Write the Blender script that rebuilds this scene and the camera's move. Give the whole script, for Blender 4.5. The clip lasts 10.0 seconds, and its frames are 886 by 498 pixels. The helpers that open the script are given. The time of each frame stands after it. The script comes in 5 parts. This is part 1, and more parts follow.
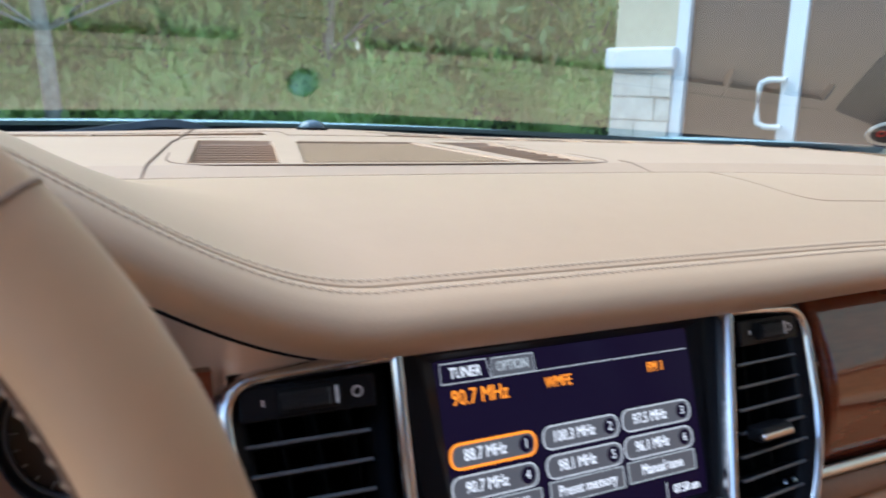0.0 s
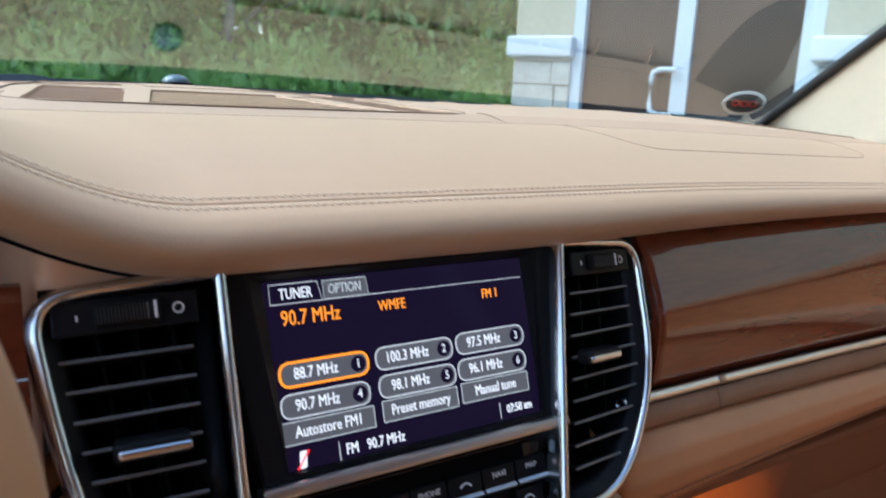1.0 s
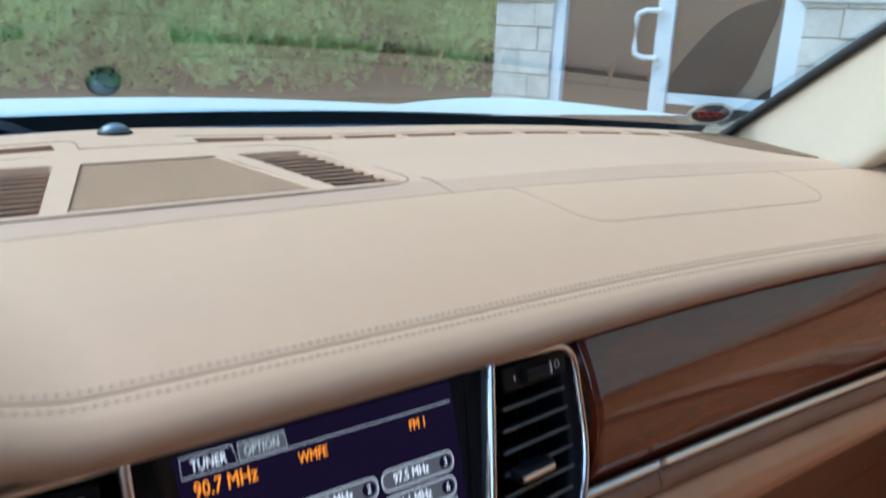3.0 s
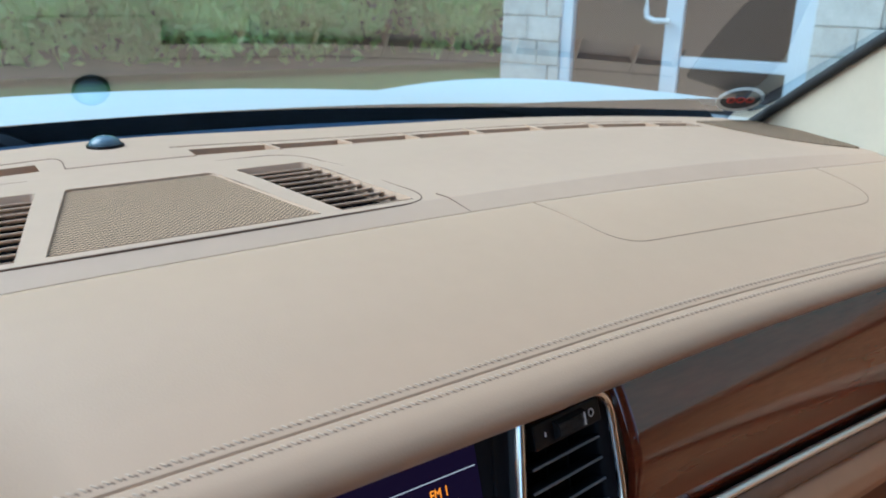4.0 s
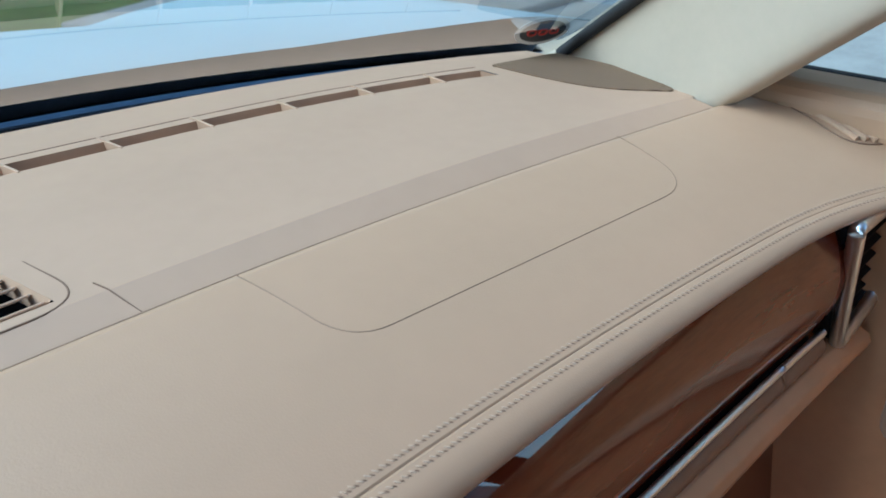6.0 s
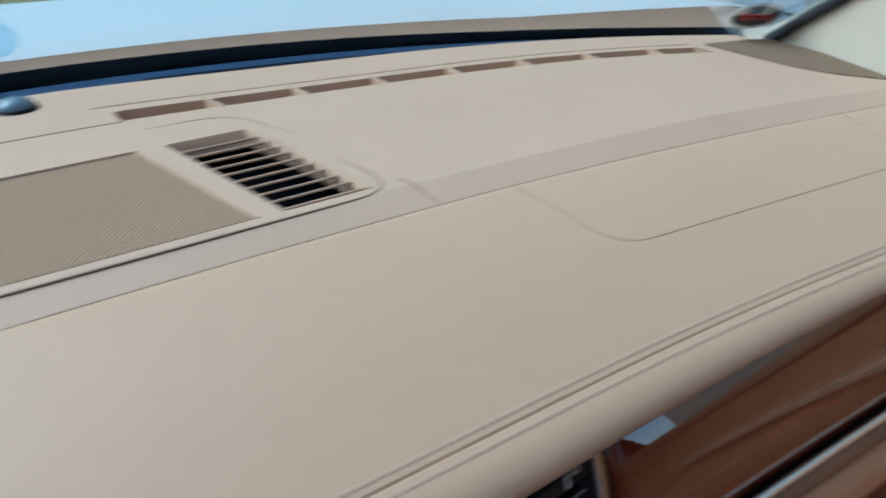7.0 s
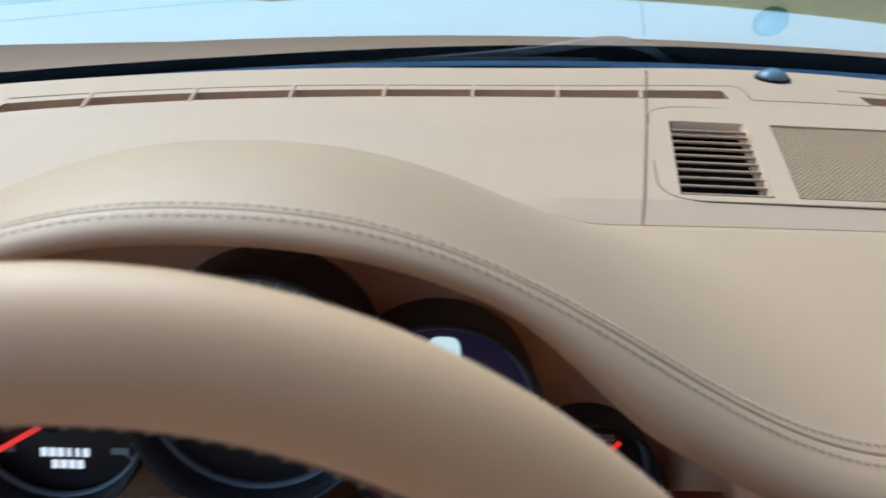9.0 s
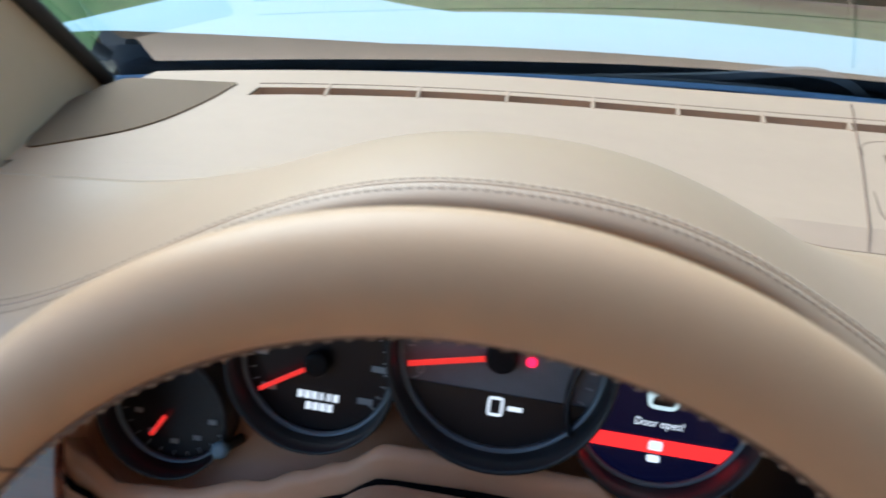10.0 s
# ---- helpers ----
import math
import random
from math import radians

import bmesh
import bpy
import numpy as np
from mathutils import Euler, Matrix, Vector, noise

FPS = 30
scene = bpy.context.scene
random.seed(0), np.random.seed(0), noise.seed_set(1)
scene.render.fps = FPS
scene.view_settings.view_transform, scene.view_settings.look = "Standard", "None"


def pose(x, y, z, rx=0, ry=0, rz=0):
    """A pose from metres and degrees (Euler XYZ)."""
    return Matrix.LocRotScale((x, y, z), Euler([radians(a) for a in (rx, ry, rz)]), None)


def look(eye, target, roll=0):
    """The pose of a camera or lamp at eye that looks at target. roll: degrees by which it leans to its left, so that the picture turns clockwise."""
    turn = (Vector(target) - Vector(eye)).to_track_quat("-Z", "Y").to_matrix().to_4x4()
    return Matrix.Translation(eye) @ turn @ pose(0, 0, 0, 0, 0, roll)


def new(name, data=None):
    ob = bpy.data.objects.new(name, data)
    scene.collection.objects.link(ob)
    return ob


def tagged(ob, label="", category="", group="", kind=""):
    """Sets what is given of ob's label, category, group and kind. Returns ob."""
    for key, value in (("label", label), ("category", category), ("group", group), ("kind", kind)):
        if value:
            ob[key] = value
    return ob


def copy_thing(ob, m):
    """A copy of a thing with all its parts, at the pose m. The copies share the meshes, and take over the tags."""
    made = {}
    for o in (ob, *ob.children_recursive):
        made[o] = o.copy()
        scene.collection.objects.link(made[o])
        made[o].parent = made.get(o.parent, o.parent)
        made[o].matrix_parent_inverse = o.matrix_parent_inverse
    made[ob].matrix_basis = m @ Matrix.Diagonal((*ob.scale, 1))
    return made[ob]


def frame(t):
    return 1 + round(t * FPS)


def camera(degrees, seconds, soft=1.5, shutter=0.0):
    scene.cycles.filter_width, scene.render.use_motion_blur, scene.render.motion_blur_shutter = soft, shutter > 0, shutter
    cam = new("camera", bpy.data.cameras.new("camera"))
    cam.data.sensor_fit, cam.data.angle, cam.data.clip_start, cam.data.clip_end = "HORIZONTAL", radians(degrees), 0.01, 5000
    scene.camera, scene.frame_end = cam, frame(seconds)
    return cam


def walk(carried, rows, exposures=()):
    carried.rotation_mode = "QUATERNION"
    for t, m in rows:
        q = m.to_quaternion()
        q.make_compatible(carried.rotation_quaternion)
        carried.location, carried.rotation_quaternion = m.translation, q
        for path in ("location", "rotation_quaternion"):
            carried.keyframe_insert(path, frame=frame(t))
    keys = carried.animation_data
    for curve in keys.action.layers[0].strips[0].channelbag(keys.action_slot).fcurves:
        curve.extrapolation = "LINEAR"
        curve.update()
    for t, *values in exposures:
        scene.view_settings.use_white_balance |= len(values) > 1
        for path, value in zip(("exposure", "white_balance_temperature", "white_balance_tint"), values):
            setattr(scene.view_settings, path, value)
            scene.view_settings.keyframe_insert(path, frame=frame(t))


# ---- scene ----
cam = camera(60.22, 10.0, soft=1.6, shutter=0.5)
cam.data.dof.use_dof, cam.data.dof.focus_distance, cam.data.dof.aperture_fstop = True, 0.50, 15.0
# seconds, x, y, z, yaw, pitch, roll
PATH = [
    (0, -0.2324, 0.0413, 1.0001, -27.45, -11.00, 2.10),
    (0.5, -0.2147, 0.0190, 0.9875, -31.72, -10.53, 2.63),
    (1, -0.2060, 0.0079, 0.9723, -34.44, -11.52, 3.01),
    (1.5, -0.1969, -0.0015, 0.9614, -35.99, -13.15, 3.04),
    (2, -0.1919, -0.0068, 0.9506, -36.63, -14.53, 2.56),
    (2.5, -0.1813, -0.0000, 0.9770, -36.32, -15.04, 1.47),
    (3, -0.1595, 0.0213, 1.0771, -35.49, -16.39, 2.33),
    (3.2, -0.1499, 0.0356, 1.0928, -34.95, -16.29, 1.79),
    (4.3, -0.1145, 0.0761, 1.1085, -35.77, -20.90, 0.65),
    (4.5, -0.0973, 0.0756, 1.1160, -36.91, -22.38, 0.24),
    (5, -0.0238, 0.1221, 1.1298, -39.99, -24.99, -1.11),
    (5.2, 0.0181, 0.1377, 1.1436, -41.54, -26.39, -1.46),
    (6.3, 0.0690, 0.1535, 1.1625, -44.58, -28.85, -1.53),
    (6.5, 0.0491, 0.1505, 1.1570, -43.20, -28.62, -1.10),
    (7, -0.0545, 0.1493, 1.1487, -35.13, -28.52, 0.25),
    (7.5, -0.1551, 0.1315, 1.1353, -25.23, -27.82, 1.12),
    (8, -0.2284, 0.1209, 1.1344, -16.51, -27.35, 1.86),
    (8.5, -0.2811, 0.1237, 1.1275, -9.41, -26.92, 2.90),
    (9, -0.3190, 0.1081, 1.1293, -2.81, -27.13, 3.38),
    (9.5, -0.3441, 0.0965, 1.1250, 2.12, -26.87, 4.15),
    (10, -0.3840, 0.0701, 1.1281, 6.56, -26.64, 5.35),
]


def eye(x, y, z, yaw, pitch, roll):
    return pose(x, y, z, 90 + pitch, 0, yaw) @ pose(0, 0, 0, 0, 0, roll)


walk(cam, [(row[0], eye(*row[1:])) for row in PATH], [(0, 2.13, 5720, 8), (0.6, 2.08, 5860, 7), (2, 2.18, 5720, 9), (3, 1.94, 5480, 5), (4.5, 1.75, 5330, 3), (5.0, 1.70, 5330, 3), (6.5, 1.52, 5330, 3), (8.0, 1.66, 5300, 1), (8.5, 1.70, 5480, 3), (9.0, 1.72, 5640, 4), (10, 1.90, 5620, 4)])

# ---- light: pale morning sky, soft sun from ahead on the left ----
SUN_UP, SUN_TURN = 42.0, -50.0
world = bpy.data.worlds.new("sky")
scene.world = world
world.use_nodes = True
_n = world.node_tree.nodes
_sky = _n.new("ShaderNodeTexSky")
_sky.sky_type = "NISHITA"
_sky.sun_disc = False
_sky.sun_elevation, _sky.sun_rotation = radians(SUN_UP), radians(SUN_TURN)
_sky.dust_density, _sky.air_density = 1.6, 1.0
world.node_tree.links.new(_sky.outputs[0], _n["Background"].inputs[0])
_n["Background"].inputs[1].default_value = 0.125
sun = new("sun", bpy.data.lights.new("sun", "SUN"))
sun.data.energy, sun.data.angle, sun.data.color = 1.3, radians(60.0), (0.85, 1.0, 1.06)
_way = Vector((math.sin(radians(SUN_TURN)) * math.cos(radians(SUN_UP)), math.cos(radians(SUN_TURN)) * math.cos(radians(SUN_UP)), math.sin(radians(SUN_UP))))
sun.matrix_world = look(_way * 50, (0, 0, 0))


# ---- materials ----
def mat(name, base, rough=0.5, metal=0.0, spec=0.5, vary=0.0, scale=20.0, bump=0.0, bump_scale=400.0, coat=0.0, second=None, stretch=(1, 1, 1), glow=None, glow_power=0.0, per_piece=0.0):
    m = bpy.data.materials.new(name)
    m.use_nodes = True
    nt = m.node_tree
    b = nt.nodes["Principled BSDF"]
    b.inputs["Roughness"].default_value = rough
    b.inputs["Metallic"].default_value = metal
    b.inputs["Specular IOR Level"].default_value = spec
    b.inputs["Coat Weight"].default_value = coat
    b.inputs["Coat Roughness"].default_value = 0.03
    b.inputs["Base Color"].default_value = (*base, 1)
    tc = nt.nodes.new("ShaderNodeTexCoord")
    mp = nt.nodes.new("ShaderNodeMapping")
    mp.inputs["Scale"].default_value = stretch
    nt.links.new(tc.outputs["Object"], mp.inputs[0])
    if vary or second:
        a = nt.nodes.new("ShaderNodeTexNoise")
        a.inputs["Scale"].default_value, a.inputs["Detail"].default_value = scale, 4
        c = nt.nodes.new("ShaderNodeTexNoise")
        c.inputs["Scale"].default_value, c.inputs["Detail"].default_value = scale * 7.3, 6
        nt.links.new(mp.outputs[0], a.inputs["Vector"])
        nt.links.new(mp.outputs[0], c.inputs["Vector"])
        mix = nt.nodes.new("ShaderNodeMix")
        mix.inputs["Factor"].default_value = 0.4
        nt.links.new(a.outputs["Fac"], mix.inputs["A"])
        nt.links.new(c.outputs["Fac"], mix.inputs["B"])
        ramp = nt.nodes.new("ShaderNodeValToRGB")
        lo = second or tuple(v * (1 - vary) for v in base)
        hi = base if second else tuple(min(1, v * (1 + vary)) for v in base)
        ramp.color_ramp.elements[0].position, ramp.color_ramp.elements[1].position = 0.35, 0.65
        ramp.color_ramp.elements[0].color, ramp.color_ramp.elements[1].color = (*lo, 1), (*hi, 1)
        nt.links.new(mix.outputs["Result"], ramp.inputs[0])
        out = ramp.outputs[0]
        if per_piece:
            oi = nt.nodes.new("ShaderNodeObjectInfo")
            hsv = nt.nodes.new("ShaderNodeHueSaturation")
            mr = nt.nodes.new("ShaderNodeMapRange")
            mr.inputs[3].default_value, mr.inputs[4].default_value = 1 - per_piece, 1 + per_piece
            nt.links.new(oi.outputs["Random"], mr.inputs[0])
            nt.links.new(mr.outputs[0], hsv.inputs["Value"])
            nt.links.new(out, hsv.inputs["Color"])
            out = hsv.outputs[0]
        nt.links.new(out, b.inputs["Base Color"])
    if bump:
        n = nt.nodes.new("ShaderNodeTexNoise")
        n.inputs["Scale"].default_value, n.inputs["Detail"].default_value = bump_scale, 3
        nt.links.new(mp.outputs[0], n.inputs["Vector"])
        bp = nt.nodes.new("ShaderNodeBump")
        bp.inputs["Strength"].default_value, bp.inputs["Distance"].default_value = bump, 0.001
        nt.links.new(n.outputs["Fac"], bp.inputs["Height"])
        nt.links.new(bp.outputs[0], b.inputs["Normal"])
    if glow:
        b.inputs["Emission Color"].default_value = (*glow, 1)
        b.inputs["Emission Strength"].default_value = glow_power
    return m


def leather_mat(name, base, rough=0.5, vary=0.06, grain=0.12, spec=0.5, sheen=0.0):
    """Fine pebbled hide: small cells, soft large mottling."""
    m = mat(name, base, rough=rough, vary=vary, scale=9.0, spec=spec)
    nt = m.node_tree
    b = nt.nodes["Principled BSDF"]
    tc = nt.nodes.new("ShaderNodeTexCoord")
    v = nt.nodes.new("ShaderNodeTexVoronoi")
    v.inputs["Scale"].default_value = 900.0
    n = nt.nodes.new("ShaderNodeTexNoise")
    n.inputs["Scale"].default_value, n.inputs["Detail"].default_value = 60.0, 5
    add = nt.nodes.new("ShaderNodeMath")
    add.operation = "MULTIPLY_ADD"
    add.inputs[1].default_value = 2.0
    bp = nt.nodes.new("ShaderNodeBump")
    bp.inputs["Strength"].default_value, bp.inputs["Distance"].default_value = grain, 0.0004
    nt.links.new(tc.outputs["Object"], v.inputs["Vector"])
    nt.links.new(tc.outputs["Object"], n.inputs["Vector"])
    nt.links.new(n.outputs["Fac"], add.inputs[0])
    nt.links.new(v.outputs["Distance"], add.inputs[2])
    nt.links.new(add.outputs[0], bp.inputs["Height"])
    nt.links.new(bp.outputs[0], b.inputs["Normal"])
    b.inputs["Sheen Weight"].default_value, b.inputs["Sheen Roughness"].default_value = sheen, 0.45
    return m


def mesh_grille_mat(name, base, hole, scale):
    """Perforated speaker cover: round holes on a close grid."""
    m = mat(name, base, rough=0.7, spec=0.1)
    nt = m.node_tree
    b = nt.nodes["Principled BSDF"]
    tc = nt.nodes.new("ShaderNodeTexCoord")
    mp = nt.nodes.new("ShaderNodeMapping")
    mp.inputs["Rotation"].default_value = (0, 0, radians(45))
    v = nt.nodes.new("ShaderNodeTexVoronoi")
    v.inputs["Scale"].default_value, v.inputs["Randomness"].default_value = scale, 0.0
    v.voronoi_dimensions = "2D"
    ramp = nt.nodes.new("ShaderNodeValToRGB")
    ramp.color_ramp.elements[0].position, ramp.color_ramp.elements[1].position = 0.33, 0.45
    ramp.color_ramp.elements[0].color, ramp.color_ramp.elements[1].color = (*hole, 1), (*base, 1)
    bp = nt.nodes.new("ShaderNodeBump")
    bp.inputs["Strength"].default_value, bp.inputs["Distance"].default_value = 0.5, 0.0006
    nt.links.new(tc.outputs["Object"], mp.inputs[0])
    nt.links.new(mp.outputs[0], v.inputs["Vector"])
    nt.links.new(v.outputs["Distance"], ramp.inputs[0])
    nt.links.new(ramp.outputs[0], b.inputs["Base Color"])
    nt.links.new(v.outputs["Distance"], bp.inputs["Height"])
    nt.links.new(bp.outputs[0], b.inputs["Normal"])
    return m


def wood_mat(name, dark, light, coat=1.0):
    """Lacquered burl-free walnut: long wavy grain along x."""
    m = bpy.data.materials.new(name)
    m.use_nodes = True
    nt = m.node_tree
    b = nt.nodes["Principled BSDF"]
    b.inputs["Roughness"].default_value, b.inputs["Specular IOR Level"].default_value = 0.4, 0.0
    b.inputs["Coat Weight"].default_value, b.inputs["Coat Roughness"].default_value = coat, 0.015
    b.inputs["Coat IOR"].default_value = 1.8
    tc = nt.nodes.new("ShaderNodeTexCoord")
    mp = nt.nodes.new("ShaderNodeMapping")
    mp.inputs["Scale"].default_value = (1.2, 9.0, 9.0)
    n = nt.nodes.new("ShaderNodeTexNoise")
    n.inputs["Scale"].default_value, n.inputs["Detail"].default_value, n.inputs["Distortion"].default_value = 3.0, 8, 1.2
    f = nt.nodes.new("ShaderNodeTexNoise")
    f.inputs["Scale"].default_value, f.inputs["Detail"].default_value = 40.0, 3
    mix = nt.nodes.new("ShaderNodeMix")
    mix.inputs["Factor"].default_value = 0.3
    ramp = nt.nodes.new("ShaderNodeValToRGB")
    ramp.color_ramp.elements[0].position, ramp.color_ramp.elements[1].position = 0.3, 0.7
    ramp.color_ramp.elements[0].color, ramp.color_ramp.elements[1].color = (*dark, 1), (*light, 1)
    nt.links.new(tc.outputs["Object"], mp.inputs[0])
    nt.links.new(mp.outputs[0], n.inputs["Vector"])
    nt.links.new(mp.outputs[0], f.inputs["Vector"])
    nt.links.new(n.outputs["Fac"], mix.inputs["A"])
    nt.links.new(f.outputs["Fac"], mix.inputs["B"])
    nt.links.new(mix.outputs["Result"], ramp.inputs[0])
    nt.links.new(ramp.outputs[0], b.inputs["Base Color"])
    return m


def glass_mat(name, tint, ior=1.5, gain=1.0):
    """A thin pane: clear, with mirror gloss that grows at grazing angles."""
    m = bpy.data.materials.new(name)
    m.use_nodes = True
    nt = m.node_tree
    nt.nodes.remove(nt.nodes["Principled BSDF"])
    tr = nt.nodes.new("ShaderNodeBsdfTransparent")
    tr.inputs[0].default_value = (*tint, 1)
    gl = nt.nodes.new("ShaderNodeBsdfGlossy")
    gl.inputs["Roughness"].default_value = 0.0
    fr = nt.nodes.new("ShaderNodeFresnel")
    fr.inputs["IOR"].default_value = ior
    mix = nt.nodes.new("ShaderNodeMixShader")
    both = nt.nodes.new("ShaderNodeMath")
    both.operation, both.use_clamp = "MULTIPLY", True
    both.inputs[1].default_value = gain
    nt.links.new(fr.outputs[0], both.inputs[0])
    nt.links.new(both.outputs[0], mix.inputs[0])
    nt.links.new(tr.outputs[0], mix.inputs[1])
    nt.links.new(gl.outputs[0], mix.inputs[2])
    nt.links.new(mix.outputs[0], nt.nodes["Material Output"].inputs[0])
    return m


def glow_mat(name, colour, power):
    return mat(name, tuple(v * 0.2 for v in colour), rough=0.3, glow=colour, glow_power=power)


TAN = (0.462, 0.290, 0.173)
leather = leather_mat("tan_leather", TAN, rough=0.50, vary=0.025, spec=0.5, sheen=0.08)
leather_low = leather_mat("cognac_leather", (0.50, 0.250, 0.120), rough=0.48, spec=0.3)
plastic_tan = leather_mat("tan_soft_plastic", (0.474, 0.306, 0.194), rough=0.58, vary=0.03, grain=0.06, sheen=0.08)
groove_tan = mat("seam_shadow_leather", (0.20, 0.115, 0.07), rough=0.8)
soft_groove = mat("shallow_leather_groove", (0.30, 0.19, 0.12), rough=0.8)
slot_brown = mat("brown_slot_plastic", (0.42, 0.275, 0.180), rough=0.7, vary=0.05, scale=20)
thread = mat("tan_thread", (0.54, 0.38, 0.26), rough=0.8)
grille_tan = mesh_grille_mat("tan_speaker_mesh", (0.50, 0.315, 0.188), (0.045, 0.030, 0.018), 370.0)
grille_side = mesh_grille_mat("brown_speaker_mesh", (0.30, 0.20, 0.125), (0.10, 0.065, 0.04), 700.0)
pillar_cloth = mat("cream_pillar_trim", (0.48, 0.41, 0.31), rough=0.8, vary=0.03, scale=15, bump=0.2, bump_scale=1800)
black_gloss = mat("gloss_black", (0.012, 0.012, 0.014), rough=0.12, vary=0.2, scale=30)
black_satin = mat("satin_black_plastic", (0.009, 0.009, 0.011), rough=0.42, spec=0.13, vary=0.15, scale=40, bump=0.05, bump_scale=1200)
bezel_black = mat("soft_black_rubber", (0.022, 0.022, 0.024), rough=0.5)
# on the slats this paler grey is the light their front edges catch
slat_edge_grey = mat("grey_slat_edge", (0.13, 0.13, 0.135), rough=0.35, vary=0.1, scale=40)
slat_black = mat("black_slat_plastic", (0.008, 0.008, 0.009), rough=0.45, spec=0.1, vary=0.1, scale=40)
black_matt = mat("matt_black_plastic", (0.012, 0.012, 0.013), rough=0.7, spec=0.2, vary=0.2, scale=40)
dark_hole = mat("deep_black_duct", (0.004, 0.004, 0.005), rough=0.9, spec=0.04)
chrome = mat("satin_chrome", (0.62, 0.63, 0.66), rough=0.16, metal=1.0, vary=0.04, scale=60)
strip_chrome = mat("soft_chrome", (0.74, 0.76, 0.76), rough=0.3, metal=1.0, vary=0.03, scale=60)
alu = mat("brushed_aluminium", (0.55, 0.56, 0.58), rough=0.28, metal=1.0, vary=0.06, scale=80, stretch=(0.1, 1, 1))
bronze_strip = mat("bronze_lacquer_strip", (0.26, 0.145, 0.085), rough=0.42, spec=0.3, vary=0.1, scale=20)
wood = wood_mat("walnut_lacquer", (0.090, 0.015, 0.006), (0.190, 0.037, 0.014))
rim_leather = leather_mat("tan_wheel_leather", (0.56, 0.325, 0.170), rough=0.52, vary=0.04, spec=0.6, sheen=0.1)
# black ceramic; the sky's blue gloss on it is mixed into the base
frit = mat("sky_blued_ceramic_edge", (0.030, 0.060, 0.115), rough=0.45, spec=0.35, vary=0.15, scale=14)
rubber = mat("black_rubber", (0.02, 0.02, 0.021), rough=0.75, vary=0.2, scale=50)
# silver-white paint with the blue of the reflected sky in its base colour
paint = mat("sky_blued_white_paint", (0.47, 0.63, 0.69), rough=0.45, spec=0.25, vary=0.02, scale=3)
screen_glass = mat("display_glass", (0.004, 0.003, 0.005), rough=0.12, spec=0.05, glow=(0.0020, 0.0011, 0.0046), glow_power=1.0)
key_dark = mat("display_key_grey", (0.03, 0.03, 0.035), rough=0.3, glow=(0.022, 0.022, 0.025), glow_power=1.0)
key_edge = glow_mat("display_key_edge", (0.35, 0.36, 0.38), 0.45)
amber = glow_mat("amber_segment", (1.0, 0.29, 0.015), 0.34)
white_text = glow_mat("white_segment", (0.85, 0.87, 0.92), 0.30)
grey_text = glow_mat("grey_segment", (0.28, 0.30, 0.31), 0.5)
red_text = glow_mat("red_segment", (0.9, 0.02, 0.02), 0.5)
red_lamp = glow_mat("red_warning_lamp", (1.0, 0.01, 0.06), 0.8)
label_print = mat("pale_key_print", (0.80, 0.80, 0.81), rough=0.5)
dial_grey = mat("dark_dial_face", (0.16, 0.165, 0.185), rough=0.5, vary=0.08, scale=80)
dial_black = mat("black_dial_face", (0.012, 0.012, 0.015), rough=0.3)
dial_navy = mat("navy_dial_display", (0.004, 0.004, 0.010), rough=0.2, glow=(0.0006, 0.0007, 0.0045), glow_power=1.0)
bezel_grey = mat("slate_dial_ring", (0.13, 0.16, 0.19), rough=0.35, metal=0.4)
tube_slate = mat("dark_slate_plastic", (0.015, 0.018, 0.022), rough=0.42, vary=0.1, scale=40)
# dash tan made lighter, in place of bounced light under the hood
cluster_tan = leather_mat("lightened_tan_panel", (0.58, 0.33, 0.20), rough=0.5)
icon_pale = glow_mat("pale_icon_segment", (0.62, 0.74, 0.74), 0.30)
faint_print = mat("faint_dial_print", (0.34, 0.36, 0.38), rough=0.5)
needle_red = mat("red_needle", (0.7, 0.03, 0.02), rough=0.4, glow=(0.6, 0.02, 0.015), glow_power=0.35)
screen_pane = glass_mat("windscreen_glass", (0.88, 0.94, 0.92), gain=3.2)
side_pane = glass_mat("side_glass", (0.80, 0.84, 0.82))
# for the unseen rear windows, darkened to hold back sky light from behind
dark_pane = glass_mat("dark_rear_glass", (0.16, 0.165, 0.165))
headliner_cloth = mat("beige_headliner", (0.62, 0.52, 0.40), rough=0.9, vary=0.04, scale=30)
carpet = mat("brown_carpet", (0.10, 0.05, 0.028), rough=0.95, vary=0.3, scale=120, bump=0.5, bump_scale=900)
sensor_dome = mat("blue_grey_dome", (0.10, 0.15, 0.19), rough=0.2)


# ---- mesh helpers ----
def mesh_of(name, verts, faces, smooth=True):
    me = bpy.data.meshes.new(name)
    me.from_pydata([tuple(v) for v in verts], [], faces)
    me.update()
    if smooth:
        for p in me.polygons:
            p.use_smooth = True
    return me


def from_bm(name, bm, smooth=False):
    me = bpy.data.meshes.new(name)
    bm.normal_update()
    bm.to_mesh(me)
    bm.free()
    if smooth:
        for p in me.polygons:
            p.use_smooth = True
    return me


def part(name, me, material, parent=None, label=""):
    """One mesh object, from a mesh or a bmesh, under a thing or a part."""
    if isinstance(me, bmesh.types.BMesh):
        me = from_bm(name, me)
    me.materials.clear()
    me.materials.append(material)
    ob = new(name, me)
    if parent:
        ob.parent = parent
    if label:
        tagged(ob, label=label)
    return ob


def hold(ob, parent):
    """Parent ob and keep it where it stands; things are bare empties, parts lie at the origin."""
    ob.parent = parent
    ob.matrix_parent_inverse = Matrix.Translation(parent.location).inverted() if parent.data is None else Matrix.Identity(4)
    return ob


